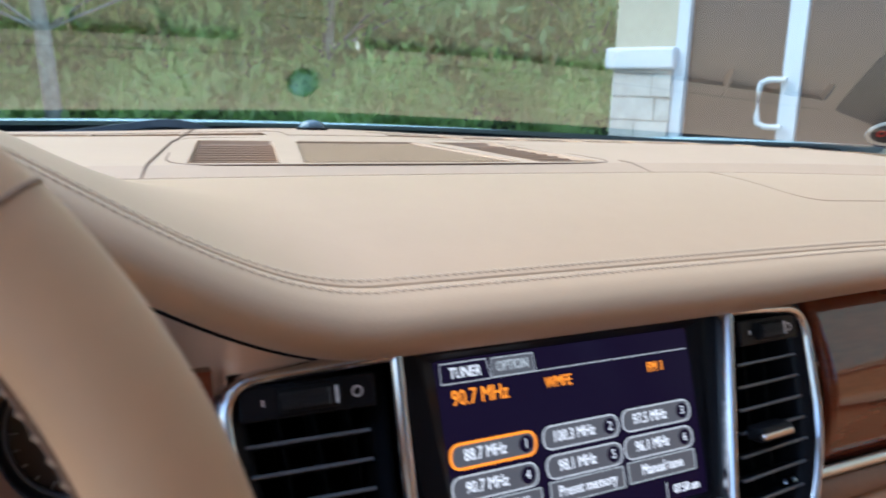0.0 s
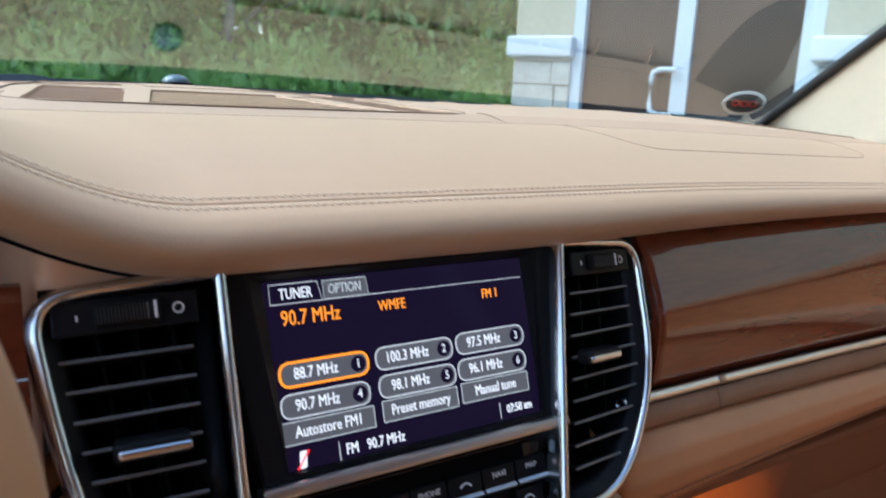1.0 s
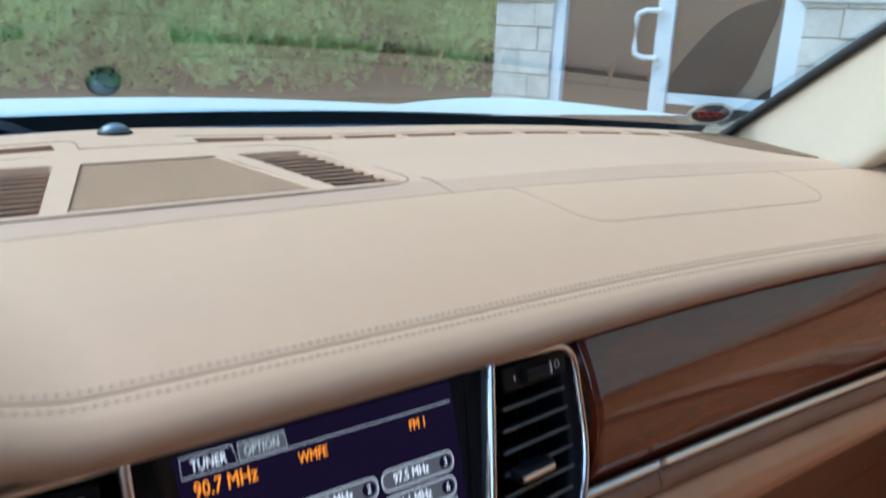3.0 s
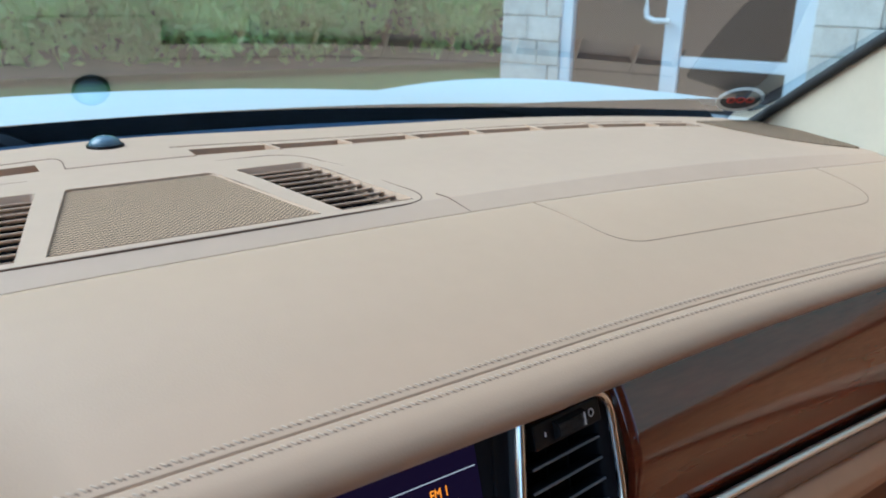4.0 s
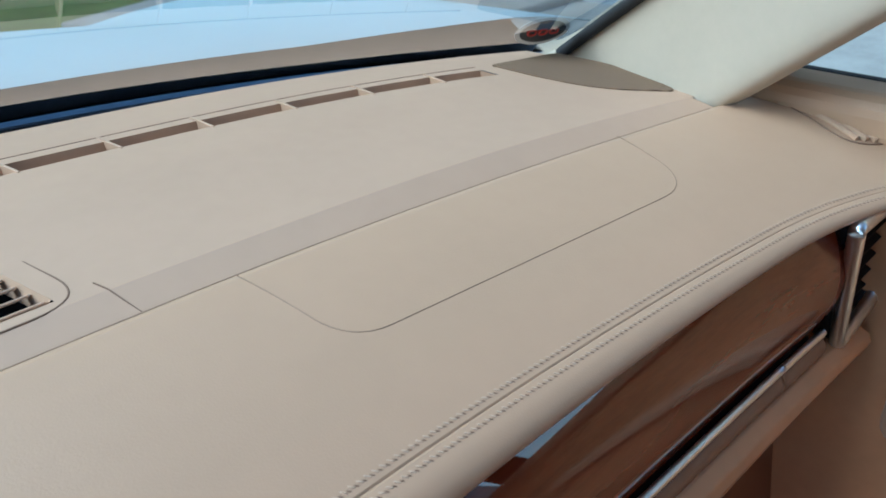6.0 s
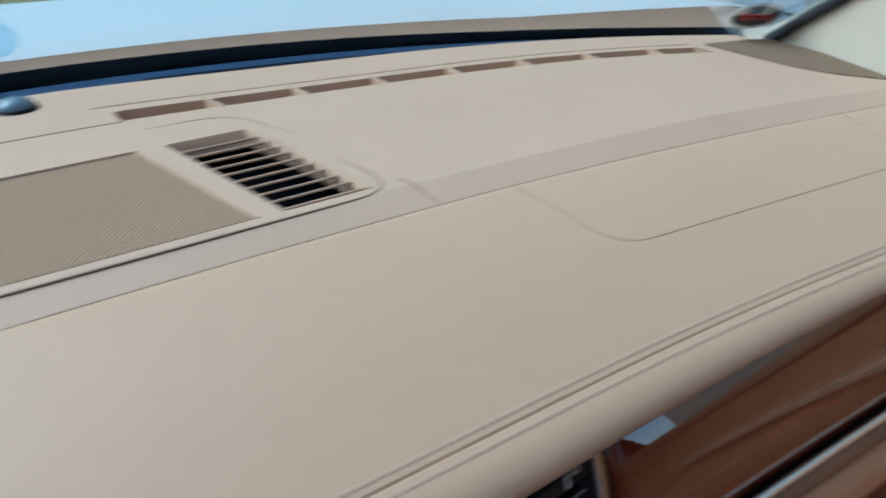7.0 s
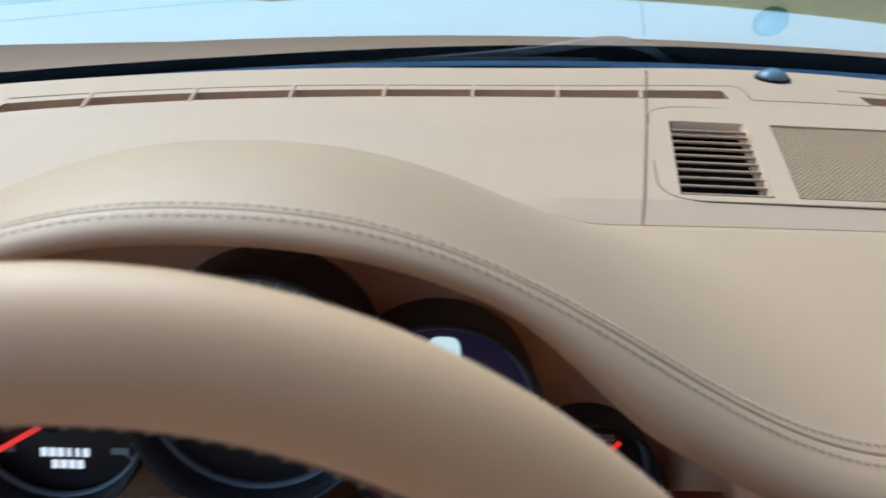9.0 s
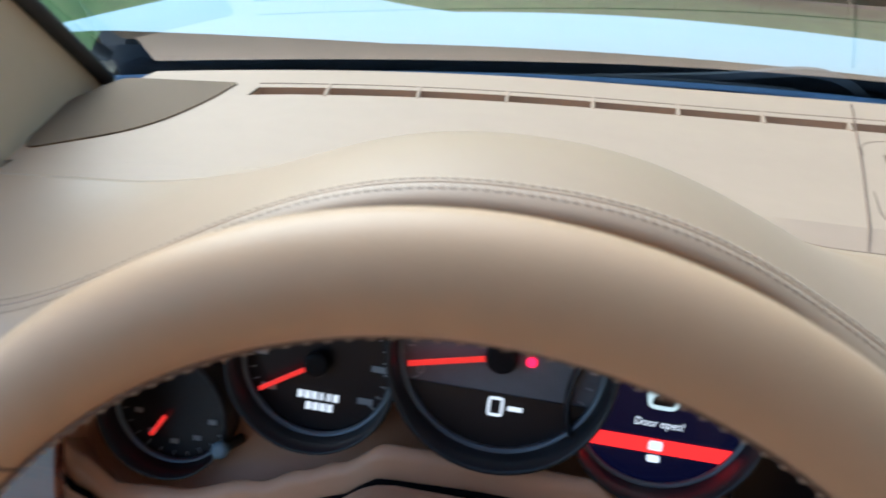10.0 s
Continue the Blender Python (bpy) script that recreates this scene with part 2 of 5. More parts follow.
def thing(name, label, category, group="", kind="", at=(0, 0, 0)):
    ob = new(name)
    ob.empty_display_size = 0.05
    ob.location = at
    return tagged(ob, label, category, group, kind)


def grid(fn, nu, nv, closed_u=False):
    """A sheet of quads from fn(u, v) with u and v from 0 to 1."""
    verts = [fn(i / (nu if closed_u else nu - 1), j / (nv - 1)) for i in range(nu) for j in range(nv)]
    faces = []
    for i in range(nu if closed_u else nu - 1):
        k = (i + 1) % nu
        for j in range(nv - 1):
            faces.append((i * nv + j, k * nv + j, k * nv + j + 1, i * nv + j + 1))
    return verts, faces


def box(sx, sy, sz, bevel=0.002, m=None, seg=2):
    bm = bmesh.new()
    bmesh.ops.create_cube(bm, size=1)
    bmesh.ops.scale(bm, vec=(sx, sy, sz), verts=bm.verts)
    if bevel:
        bmesh.ops.bevel(bm, geom=bm.edges[:], offset=bevel, segments=seg, affect="EDGES", profile=0.5)
    if m:
        bm.transform(m)
    return bm


def cyl(r, depth, seg=40, bevel=0.001, m=None, r2=None):
    """Upright along local z, centred."""
    bm = bmesh.new()
    bmesh.ops.create_cone(bm, cap_ends=True, segments=seg, radius1=r, radius2=r if r2 is None else r2, depth=depth)
    if bevel:
        e = [e for e in bm.edges if abs(e.verts[0].co.z - e.verts[1].co.z) < 1e-6]
        bmesh.ops.bevel(bm, geom=e, offset=bevel, segments=2, affect="EDGES", profile=0.5)
    if m:
        bm.transform(m)
    return bm


def plate(outline, depth, bevel=0.001, m=None):
    """A flat outline (x, y) pushed out along z from 0 to depth."""
    bm = bmesh.new()
    f = bm.faces.new([bm.verts.new((x, y, 0)) for x, y in outline])
    if f.normal.z < 0:
        f.normal_flip()
    bm.normal_update()
    top = bmesh.ops.extrude_face_region(bm, geom=[f])
    tv = [g for g in top["geom"] if isinstance(g, bmesh.types.BMVert)]
    bmesh.ops.translate(bm, vec=(0, 0, depth), verts=tv)
    if bevel:
        e = [e for e in bm.edges if all(abs(v.co.z - depth) < 1e-7 for v in e.verts)]
        bmesh.ops.bevel(bm, geom=e, offset=bevel, segments=2, affect="EDGES", profile=0.5)
    bmesh.ops.recalc_face_normals(bm, faces=bm.faces[:])
    if m:
        bm.transform(m)
    return bm


def rounded(corners, r, n=6):
    """A closed outline with its corners rounded by r (one number, or one for each corner)."""
    out = []
    k = len(corners)
    for i, c in enumerate(corners):
        c = Vector(c)
        a, b = (Vector(corners[i - 1]) - c), (Vector(corners[(i + 1) % k]) - c)
        ri = r[i] if isinstance(r, (list, tuple)) else r
        ri = min(ri, a.length * 0.49, b.length * 0.49)
        p, q = c + a.normalized() * ri, c + b.normalized() * ri
        for j in range(n + 1):
            t = j / n
            out.append(tuple(p * (1 - t) ** 2 + c * 2 * t * (1 - t) + q * t * t))
    return out


def sweep(points, r, closed=False, seg=8, flat=1.0, up=(0, 0, 1)):
    """A tube of radius r along points; flat squashes it along up."""
    pts = [Vector(p) for p in points]
    n = len(pts)
    verts, faces = [], []
    for i, p in enumerate(pts):
        a = pts[i - 1] if (i or closed) else p
        b = pts[(i + 1) % n] if (i < n - 1 or closed) else p
        d = (b - a).normalized()
        s = d.cross(Vector(up))
        s = s.normalized() if s.length > 1e-6 else Vector((1, 0, 0))
        w = s.cross(d).normalized()
        for j in range(seg):
            t = 2 * math.pi * j / seg
            verts.append(p + s * r * math.cos(t) + w * r * flat * math.sin(t))
    for i in range(n if closed else n - 1):
        k = (i + 1) % n
        for j in range(seg):
            l = (j + 1) % seg
            faces.append((i * seg + j, k * seg + j, k * seg + l, i * seg + l))
    if not closed:
        faces += [tuple(range(seg))[::-1], tuple((n - 1) * seg + j for j in range(seg))]
    return mesh_of("tube", verts, faces)


def letters(text, size, m, material, parent, name="lettering", align="CENTER", depth=0.0002, squeeze=1.0):
    """Words in the built-in font as a thin mesh, at the pose m of their middle."""
    c = bpy.data.curves.new(name, "FONT")
    c.body, c.size, c.align_x, c.align_y, c.extrude, c.resolution_u = text, size, align, "CENTER", depth, 2
    tmp = bpy.data.objects.new(name, c)
    scene.collection.objects.link(tmp)
    me = bpy.data.meshes.new_from_object(tmp.evaluated_get(bpy.context.evaluated_depsgraph_get()))
    bpy.data.objects.remove(tmp)
    bpy.data.curves.remove(c)
    me.transform(m @ Matrix.Diagonal((squeeze, 1, 1, 1)))
    return part(name, me, material, parent)


def catmull(ps, n):
    """n points on a smooth line through ps."""
    ps = [Vector(p) for p in ps]
    q = [ps[0] * 2 - ps[1]] + ps + [ps[-1] * 2 - ps[-2]]
    out = []
    for i in range(n):
        f = i / (n - 1) * (len(ps) - 1)
        k = min(int(f), len(ps) - 2)
        t = f - k
        a, b, c, d = q[k], q[k + 1], q[k + 2], q[k + 3]
        out.append(0.5 * (2 * b + (c - a) * t + (2 * a - 5 * b + 4 * c - d) * t * t + (3 * b - a - 3 * c + d) * t ** 3))
    return out


# ---- the dashboard's surfaces (x right, y ahead, z up; the car's middle is x = 0) ----
HUMP = -0.385


def hump(x):
    """Rise of the instrument hood above the rest of the pad, 0 to 1."""
    d = abs(x - HUMP) / 0.280
    return 0.0 if d >= 1 else 0.5 + 0.5 * math.cos(math.pi * d ** 1.16)


def hood(x, y):
    """Height that the hood adds: full at the front seam, rounding off and sinking towards the rear panel."""
    h = hump(x)
    u = max(0.0, y - 0.345)
    if h <= 0 or u >= 0.235:
        return 0.0
    t = u / 0.2353
    lift = 0.1015 * h ** (1 + 0.793 * t) * (1 - t ** 3.145) ** 0.524 - (0.2463 * u + 0.99 * u * u) * h
    soft = 0.004 * h * t
    return 0.5 * (lift + math.sqrt(lift * lift + soft * soft))


def slim(x):
    """The front roll is half as thick round the instrument hood."""
    t = min(1.0, max(0.0, hump(x) - 0.42) / 0.42)
    return (1 - 0.60 * t * t * (3 - 2 * t)) * (1 - 0.50 * min(1.0, max(0.0, (x - 0.12) / 0.55)))


def z_low(x):
    """The lower edge of the front roll."""
    return 0.9185 + 0.1015 * hump(x) - 0.0305 * slim(x)


def pull(x):
    """The front edge comes back towards the seat at the passenger's end."""
    return -0.13 * max(0.0, x - 0.15) ** 2 - 0.8 * max(0.0, x - 0.56) ** 2


def y_edge(x):
    return 0.498 - 0.105 * x * x


def z_pad(x, y):
    u = y - 0.345 - pull(x)
    return 0.9185 + 0.38 * u - 1.07 * u * u + hood(x, y) - 0.030 * max(0.0, x - 0.21) ** 1.5


def y_slot(x):
    return 0.733 - 0.26 * x * x


def y_glass(x):
    return 0.817 - 0.30 * x * x


def z_rear(x, y):
    return 0.9572 + 0.055 * min(y - 0.532, 0.1) - 0.02 * max(0.0, y - 0.66) - 0.08 * max(0.0, abs(x) - 0.35) ** 2 + hood(x, y) + 0.007 * math.exp(-(x / 0.16) ** 2) * min(1.0, max(0.0, (y - 0.67) / 0.10))


# ---- dashboard: leather pad, rear panel, grilles and slots ----
dash = thing("dashboard", "tan leather dashboard with stitched front roll and instrument hood", "dashboard", at=(0, 0.5, 0.9))


def dpart(name, me, material, label="", parent=None):
    ob = part(name, me, material, None, label)
    return hold(ob, parent or dash)


_front = catmull([(0.366, 0.8855, 0), (0.350, 0.8850, 0), (0.337, 0.8875, 0), (0.3268, 0.8935, 0), (0.3222, 0.9010, 0), (0.3250, 0.9080, 0), (0.3320, 0.9135, 0), (0.3400, 0.9168, 0), (0.3440, 0.9181, 0)], 33)
ROLL = [(p.x, p.y) for p in _front] + [(0.3446, 0.9178), (0.345, 0.9171), (0.3454, 0.9180), (0.3460, 0.9189)]
X0, X1 = -0.790, 0.790


def pad_point(u, v):
    x = X0 + (X1 - X0) * u
    n_roll = 0.45
    if v <= n_roll:
        f = v / n_roll * (len(ROLL) - 1)
        k = min(int(f), len(ROLL) - 2)
        t = f - k
        y = ROLL[k][0] * (1 - t) + ROLL[k + 1][0] * t
        z = ROLL[k][1] * (1 - t) + ROLL[k + 1][1] * t
        k = slim(x)
        y, z = 0.345 + (y - 0.345) * k, 0.9185 + (z - 0.9185) * k
        return (x, y + pull(x), z + 0.1015 * hump(x) - 0.030 * max(0.0, x - 0.21) ** 1.5)
    t = (v - n_roll) / (1 - n_roll)
    ya, yb = 0.3460 + pull(x), y_edge(x)
    y = ya + (yb - ya) * min(t / 0.97, 1.0) ** 1.7
    z = z_pad(x, y)
    if t > 0.97:
        z -= 0.004
    return (x, y, z)


dpart("leather_pad", mesh_of("leather_pad", *grid(pad_point, 240, 101)), leather)


def pad_line(pts, r, name, material=groove_tan, lift=0.0, close=False):
    return dpart(name, sweep([(x, y, z_pad(x, y) + lift) for x, y in pts], r, close, seg=6), material)


# stitch rows each side of the front seam
def roll_z(x, off):
    """Height of the pad at a distance from the front seam, roll included."""
    if off >= 0.001:
        return z_pad(x, 0.345 + pull(x) + off)
    k = slim(x)
    y = 0.345 + off / k
    for (ya, za), (yb, zb) in zip(ROLL[8:], ROLL[9:]):
        if ya <= y <= yb:
            z = za + (zb - za) * (y - ya) / max(1e-6, yb - ya)
            return 0.9185 + (z - 0.9185) * k + 0.1015 * hump(x) - 0.030 * max(0.0, x - 0.21) ** 1.5
    return z_low(x)


def stitch_row(off, name, material, width, height, lean, start, length):
    verts, faces = [], []
    x = -0.70 + start
    while x < 0.74:
        dz = 0.1015 * (hump(x + 0.004) - hump(x))
        step = 0.0043 / math.hypot(1, dz / 0.004)
        rows = []
        for f in (0.0, 0.15, 0.85, 1.0):
            px = x + step * length * f
            d = off * (1 - 0.32 * min(1.0, max(0.0, hump(px) - 0.42) / 0.42)) + lean * (f - 0.5)
            h = height * (1.0 if 0.1 < f < 0.9 else 0.1)
            for w, up in ((-1, 0.1), (-0.5, 0.85), (0.5, 0.85), (1, 0.1)):
                rows.append((px, 0.345 + pull(px) + d + w * width, roll_z(px, d + w * width) + h * up + 0.0001))
        k = len(verts)
        verts += rows
        for i in range(3):
            for j in range(3):
                q = k + i * 4 + j
                faces.append((q, q + 4, q + 5, q + 1))
        x += step
    ob = dpart(name, mesh_of(name, verts, faces), material)
    return tagged(ob, kind="stuff")


for side in (1, -1):
    stitch_row(side * 0.0046, "stitching", thread, 0.00048, 0.00060, -0.0022, 0.0, 0.56)
    # dark dabs between the stitches: the shade under the thread, laid on as colour
    stitch_row(side * 0.0046 - 0.0007, "stitch_shade", groove_tan, 0.00048, 0.00016, -0.0012, 0.0027, 0.36)

# thin gap under the roll, its shade drawn as a black line
dpart("roll_gap_shade", sweep([(x, 0.3468, z_low(x) - 0.0030) for x in [-0.212 + 0.392 * i / 60 for i in range(61)]], 0.0008, seg=6, flat=2.0), dark_hole)
# airbag lid seam in the pad on the passenger's side
lid = rounded([(0.240, 0.490), (0.253, 0.409), (0.552, 0.387), (0.572, 0.464)], [0.001, 0.026, 0.034, 0.001], 8)
fine = []
for (xa, ya), (xb, yb) in zip(lid, lid[1:]):
    n = max(1, int(math.hypot(xb - xa, yb - ya) / 0.006))
    fine += [(xa + (xb - xa) * i / n, ya + (yb - ya) * i / n) for i in range(n)]
pad_line(fine + [lid[-1]], 0.00038, "airbag_seam", soft_groove)


# sloping band between pad and rear panel
def band_point(u, v):
    x = -0.70 + 1.40 * u
    ya = y_edge(x)
    yb = ya + 0.024
    y = ya - 0.002 + (yb - ya + 0.002) * v
    za, zb = z_pad(x, ya) - 0.0025, z_rear(x, yb)
    return (x, y, za + (zb - za) * v)


dpart("edge_band", mesh_of("edge_band", *grid(band_point, 160, 6)), plastic_tan)
pad_line([(-0.25 + 0.94 * i / 100, y_edge(-0.25 + 0.94 * i / 100) - 0.001) for i in range(101)], 0.00045, "pad_seam", soft_groove, lift=-0.0002)


# lines that run ahead through the middle panel: seam, vent, grille edges
def line_x(front, back, y):
    return front + (back - front) * (y - 0.526) / 0.130


MID = [(-0.180, -0.1465), (-0.158, -0.1295), (-0.1005, -0.0715), (-0.0847, -0.0525), (0.0847, 0.0525), (0.1005, 0.0715), (0.158, 0.1295), (0.180, 0.1465)]
OPEN = {1: "vent", 3: "grille", 5: "vent"}


def z_top(x, y):
    """Height of the band or of the rear panel behind it."""
    ya = y_edge(x)
    if y >= ya + 0.024:
        return z_rear(x, y)
    za, zb = z_pad(x, ya) - 0.0025, z_rear(x, ya + 0.024)
    return za + (zb - za) * max(0.0, (y - ya)) / 0.024


def y_back(x):
    return y_slot(x) - 0.030


def rear_sheet():
    verts, faces, index = [], [], {}

    def v(x, y, dz=0.0):
        key = (round(x, 5), round(y, 5), round(dz, 5))
        if key not in index:
            index[key] = len(verts)
            verts.append((x, y, z_rear(x, y) + dz))
        return index[key]

    def row_y(j, x):
        return (y_edge(x) + 0.024, 0.5275, 0.5600, 0.5925, 0.6250, 0.6560, y_back(x))[j]

    cols = []
    for k in range(len(MID) - 1):
        n = 8 if k == 3 else 3
        for i in range(n):
            t = i / n
            cols.append((MID[k][0] * (1 - t) + MID[k + 1][0] * t, MID[k][1] * (1 - t) + MID[k + 1][1] * t, k))
    cols.append((*MID[-1], 7))

    def at(c, j):
        y = row_y(j, line_x(cols[c][0], cols[c][1], 0.6))
        x = line_x(cols[c][0], cols[c][1], y)
        return v(x, row_y(j, x))

    for c in range(len(cols) - 1):
        for j in range(6):
            if cols[c][2] in OPEN and 1 <= j <= 4:
                continue
            faces.append((at(c, j), at(c + 1, j), at(c + 1, j + 1), at(c, j + 1)))
    # side fields
    for side in (-1, 1):
        n = 60
        for i in range(n):
            for j in range(12):
                quad = []
                for ii, jj in ((i, j), (i + 1, j), (i + 1, j + 1), (i, j + 1)):
                    s, t = ii / n, jj / 12
                    x = side * (0.17 + 0.54 * s)
                    for _ in range(6):
                        f0, f1 = y_edge(x) + 0.024, y_back(x)
                        y = f0 + (f1 - f0) * t
                        xa = abs(line_x(MID[-1][0], MID[-1][1], y))
                        x = side * (xa + (0.71 - xa) * s)
                    quad.append(v(x, y))
                faces.append(tuple(quad if side > 0 else quad[::-1]))
    # strip with the demister slots
    n = 142
    for i in range(n):
        xa, xb = -0.71 + 1.42 * i / n, -0.71 + 1.42 * (i + 1) / n
        mid = abs(xa + xb) / 2
        ys = [lambda x: y_back(x), lambda x: y_slot(x) - 0.0135, lambda x: y_slot(x) + 0.0085, lambda x: y_slot(x) + 0.03, lambda x: y_glass(x) + 0.005 - 0.006 * math.exp(-(x / 0.16) ** 2)]
        for j in range(4):
            if j == 1 and 0.057 < mid < 0.608:
                continue
            faces.append((v(xa, ys[j](xa)), v(xb, ys[j](xb)), v(xb, ys[j + 1](xb)), v(xa, ys[j + 1](xa))))
    return mesh_of("rear_panel", verts, faces)


rear = dpart("rear_panel", rear_sheet(), plastic_tan)


def catmull_flat(pts, n=40):
    return [(p.x, p.y) for p in catmull([(x, y, 0) for x, y in pts], n)]


def rear_line(pts, r, name="panel_groove", close=False, lift=0.0):
    return dpart(name, sweep([(x, y, z_rear(x, y) + lift) for x, y in pts], r, close, seg=6), groove_tan)


for s in (-1, 1):
    far = 0.800 if s < 0 else 0.530
    ys = [y_edge(s * 0.187) + (far - y_edge(s * 0.187)) * i / 24 for i in range(25)]
    gap = [(s * 0.187 + (0.11 - 0.187) * s * (y - 0.5) / 0.295, y) for y in ys]
    dpart("panel_gap", sweep([(x, y, z_top(x, y) + 0.0002) for x, y in gap], 0.0008 if s < 0 else 0.0005, seg=6), groove_tan)
# rounded line round each vent and the grille
rear_line(rounded([(-0.173, 0.519), (0.173, 0.519), (0.137, 0.694), (-0.137, 0.694)], [0.03, 0.03, 0.035, 0.035], 8), 0.0007, close=True, lift=-0.0002)

# raised lips and troughs of the openings
for k, kind in OPEN.items():
    a, b = MID[k], MID[k + 1]
    ya, yb = 0.5275, 0.6560
    corners = [(line_x(*a, ya), ya), (line_x(*b, ya), ya), (line_x(*b, yb), yb), (line_x(*a, yb), yb)]
    ring = rounded(corners, 0.004, 4)
    deep = 0.030 if kind == "vent" else 0.004
    verts, faces = [], []
    n = len(ring)
    for dz, inset in ((0.0004, 1.0), (-0.004, 0.985), (-0.004, 0.975)) if kind == "grille" else ((0.0004, 1.0), (-0.0035, 0.965), (-0.011, 0.930)):
        cx, cy = sum(p[0] for p in ring) / n, sum(p[1] for p in ring) / n
        for x, y in ring:
            X, Y = cx + (x - cx) * inset, cy + (y - cy) * inset
            verts.append((X, Y, z_rear(X, Y) + dz))
    for r in (0, 1):
        for i in range(n):
            j = (i + 1) % n
            faces.append((r * n + i, r * n + j, (r + 1) * n + j, (r + 1) * n + i))
    dpart("opening_wall", mesh_of("opening_wall", verts, faces), plastic_tan)
    if kind == "grille":
        bm = bmesh.new()
        bm.faces.new([bm.verts.new((x, y, z_rear(x, y) - 0.0012)) for x, y in ring])
        dpart("speaker_cover", bm, grille_tan, "woven tan speaker mesh")
    else:
        bm = bmesh.new()
        bm.faces.new([bm.verts.new((x, y, z_rear(x, y) - deep + 0.001)) for x, y in ring])
        dpart("duct_floor", bm, dark_hole)
        dark = [(x, y, z_rear(x, y) - 0.0095) for x, y in ring] + [(x, y, z_rear(x, y) - deep) for x, y in ring]
        dpart("duct_wall", mesh_of("duct_wall", dark, [(i, (i + 1) % n, n + (i + 1) % n, n + i) for i in range(n)]), dark_hole)
        for i in range(10):
            y = ya + 0.008 + (yb - ya - 0.012) * i / 9.6
            xa, xb = line_x(*a, y) + 0.001, line_x(*b, y) - 0.001
            dpart("vent_slat", box(xb - xa, 0.0017, 0.0070, 0.0006, Matrix.Translation(((xa + xb) / 2, y, z_rear(0, y) - 0.0036)) @ pose(0, 0, 0, 64, 0, 0)), plastic_tan)

# demister slots: trough and ribs
for s in (-1, 1):
    verts, faces = [], []
    n = 50
    for i in range(n + 1):
        x = s * (0.057 + 0.551 * i / n)
        for dy, dz in ((-0.0135, 0.0), (-0.0125, -0.009), (0.0065, -0.011), (0.0085, 0.0)):
            y = y_slot(x) + dy
            verts.append((x, y, z_rear(x, y) + dz))
    for i in range(n):
        for j in range(3):
            q = (i * 4 + j, (i + 1) * 4 + j, (i + 1) * 4 + j + 1, i * 4 + j + 1)
            faces.append(q if s > 0 else q[::-1])
    ends = [(0, 1, 2, 3), (n * 4 + 3, n * 4 + 2, n * 4 + 1, n * 4)]
    dpart("demister_slot", mesh_of("demister_slot", verts, [f for i, f in enumerate(faces) if i % 3 != 1] + ends, False), slot_brown)
    dpart("slot_floor", mesh_of("slot_floor", verts, [f for i, f in enumerate(faces) if i % 3 == 1], False), slot_brown)
    for k in range(7):
        x = s * (0.131 + 0.0708 * k)
        y = y_slot(x)
        turn = s * (18 - 50 * abs(x))
        dpart("slot_rib", box(0.0026, 0.037, 0.011, 0.0008, Matrix.Translation((x, y + 0.002, z_rear(x, y) - 0.0045)) @ pose(0, 0, 0, 0, 0, turn)), plastic_tan)
    edge = [(s * (0.048 + 0.565 * i / 40), y_slot(0.048 + 0.565 * i / 40) + 0.0215) for i in range(41)]
    rear_line(edge, 0.0007, lift=-0.0002)
rear_line(catmull_flat([(-0.048, 0.7540), (-0.0425, 0.7500), (-0.0405, 0.7400), (-0.0415, 0.7210), (-0.0380, 0.7172), (0.000, 0.7170), (0.060, 0.7165)]), 0.0007, lift=-0.0002)

# corner speakers at both ends
for s in (-1, 1):
    c = [(0.628, 0.650), (0.632, 0.600), (0.650, 0.535), (0.705, 0.487), (0.735, 0.560), (0.720, 0.640)]
    ring = [(s * x, y) for x, y in rounded(c, [0.006, 0.06, 0.05, 0.01, 0.05, 0.01], 6)]
    bm = bmesh.new()
    lo = [bm.verts.new((x, y, z_rear(x, y) - 0.004)) for x, y in ring]
    hi = [bm.verts.new((x, y, z_rear(x, y) + 0.0012)) for x, y in ring]
    bm.faces.new(hi if s > 0 else hi[::-1])
    for i in range(len(ring)):
        j = (i + 1) % len(ring)
        bm.faces.new((lo[i], lo[j], hi[j], hi[i]))
    bmesh.ops.recalc_face_normals(bm, faces=bm.faces[:])
    dpart("corner_speaker_cover", bm, grille_side, "brown corner speaker mesh")

# light sensor dome near the glass
dome = thing("light_sensor", "small blue-black light sensor dome on the dashboard", "sensor", at=(0.001, 0.782, 0.9645))
bm = bmesh.new()
bmesh.ops.create_uvsphere(bm, u_segments=28, v_segments=14, radius=0.0135)
bmesh.ops.scale(bm, vec=(1, 1, 0.62), verts=bm.verts)
bmesh.ops.translate(bm, vec=(0, 0, 0.004), verts=bm.verts)
part("dome", from_bm("dome", bm, True), sensor_dome, dome)
part("collar", cyl(0.0155, 0.006, 32, 0.001, pose(0, 0, 0.002)), black_satin, dome)

# ---- centre stack: local frame u right, v up the face, w out to the seats ----
FACE = Matrix(((1, 0, 0, 0), (0, 0.327, -0.945, 0.3284), (0, 0.945, 0.327, 0.838), (0, 0, 0, 1)))


def face(u=0.0, v=0.0, w=0.0, rz=0.0):
    return FACE @ pose(u, v, w, 0, 0, rz)


stack = thing("centre_stack", "black centre console unit with lit radio display and rotary knobs", "car radio", at=(0, 0.33, 0.80))


def spart(name, me, material, label="", parent=None):
    ob = part(name, me, material, None, label)
    p = parent or stack
    hold(ob, p)
    return ob


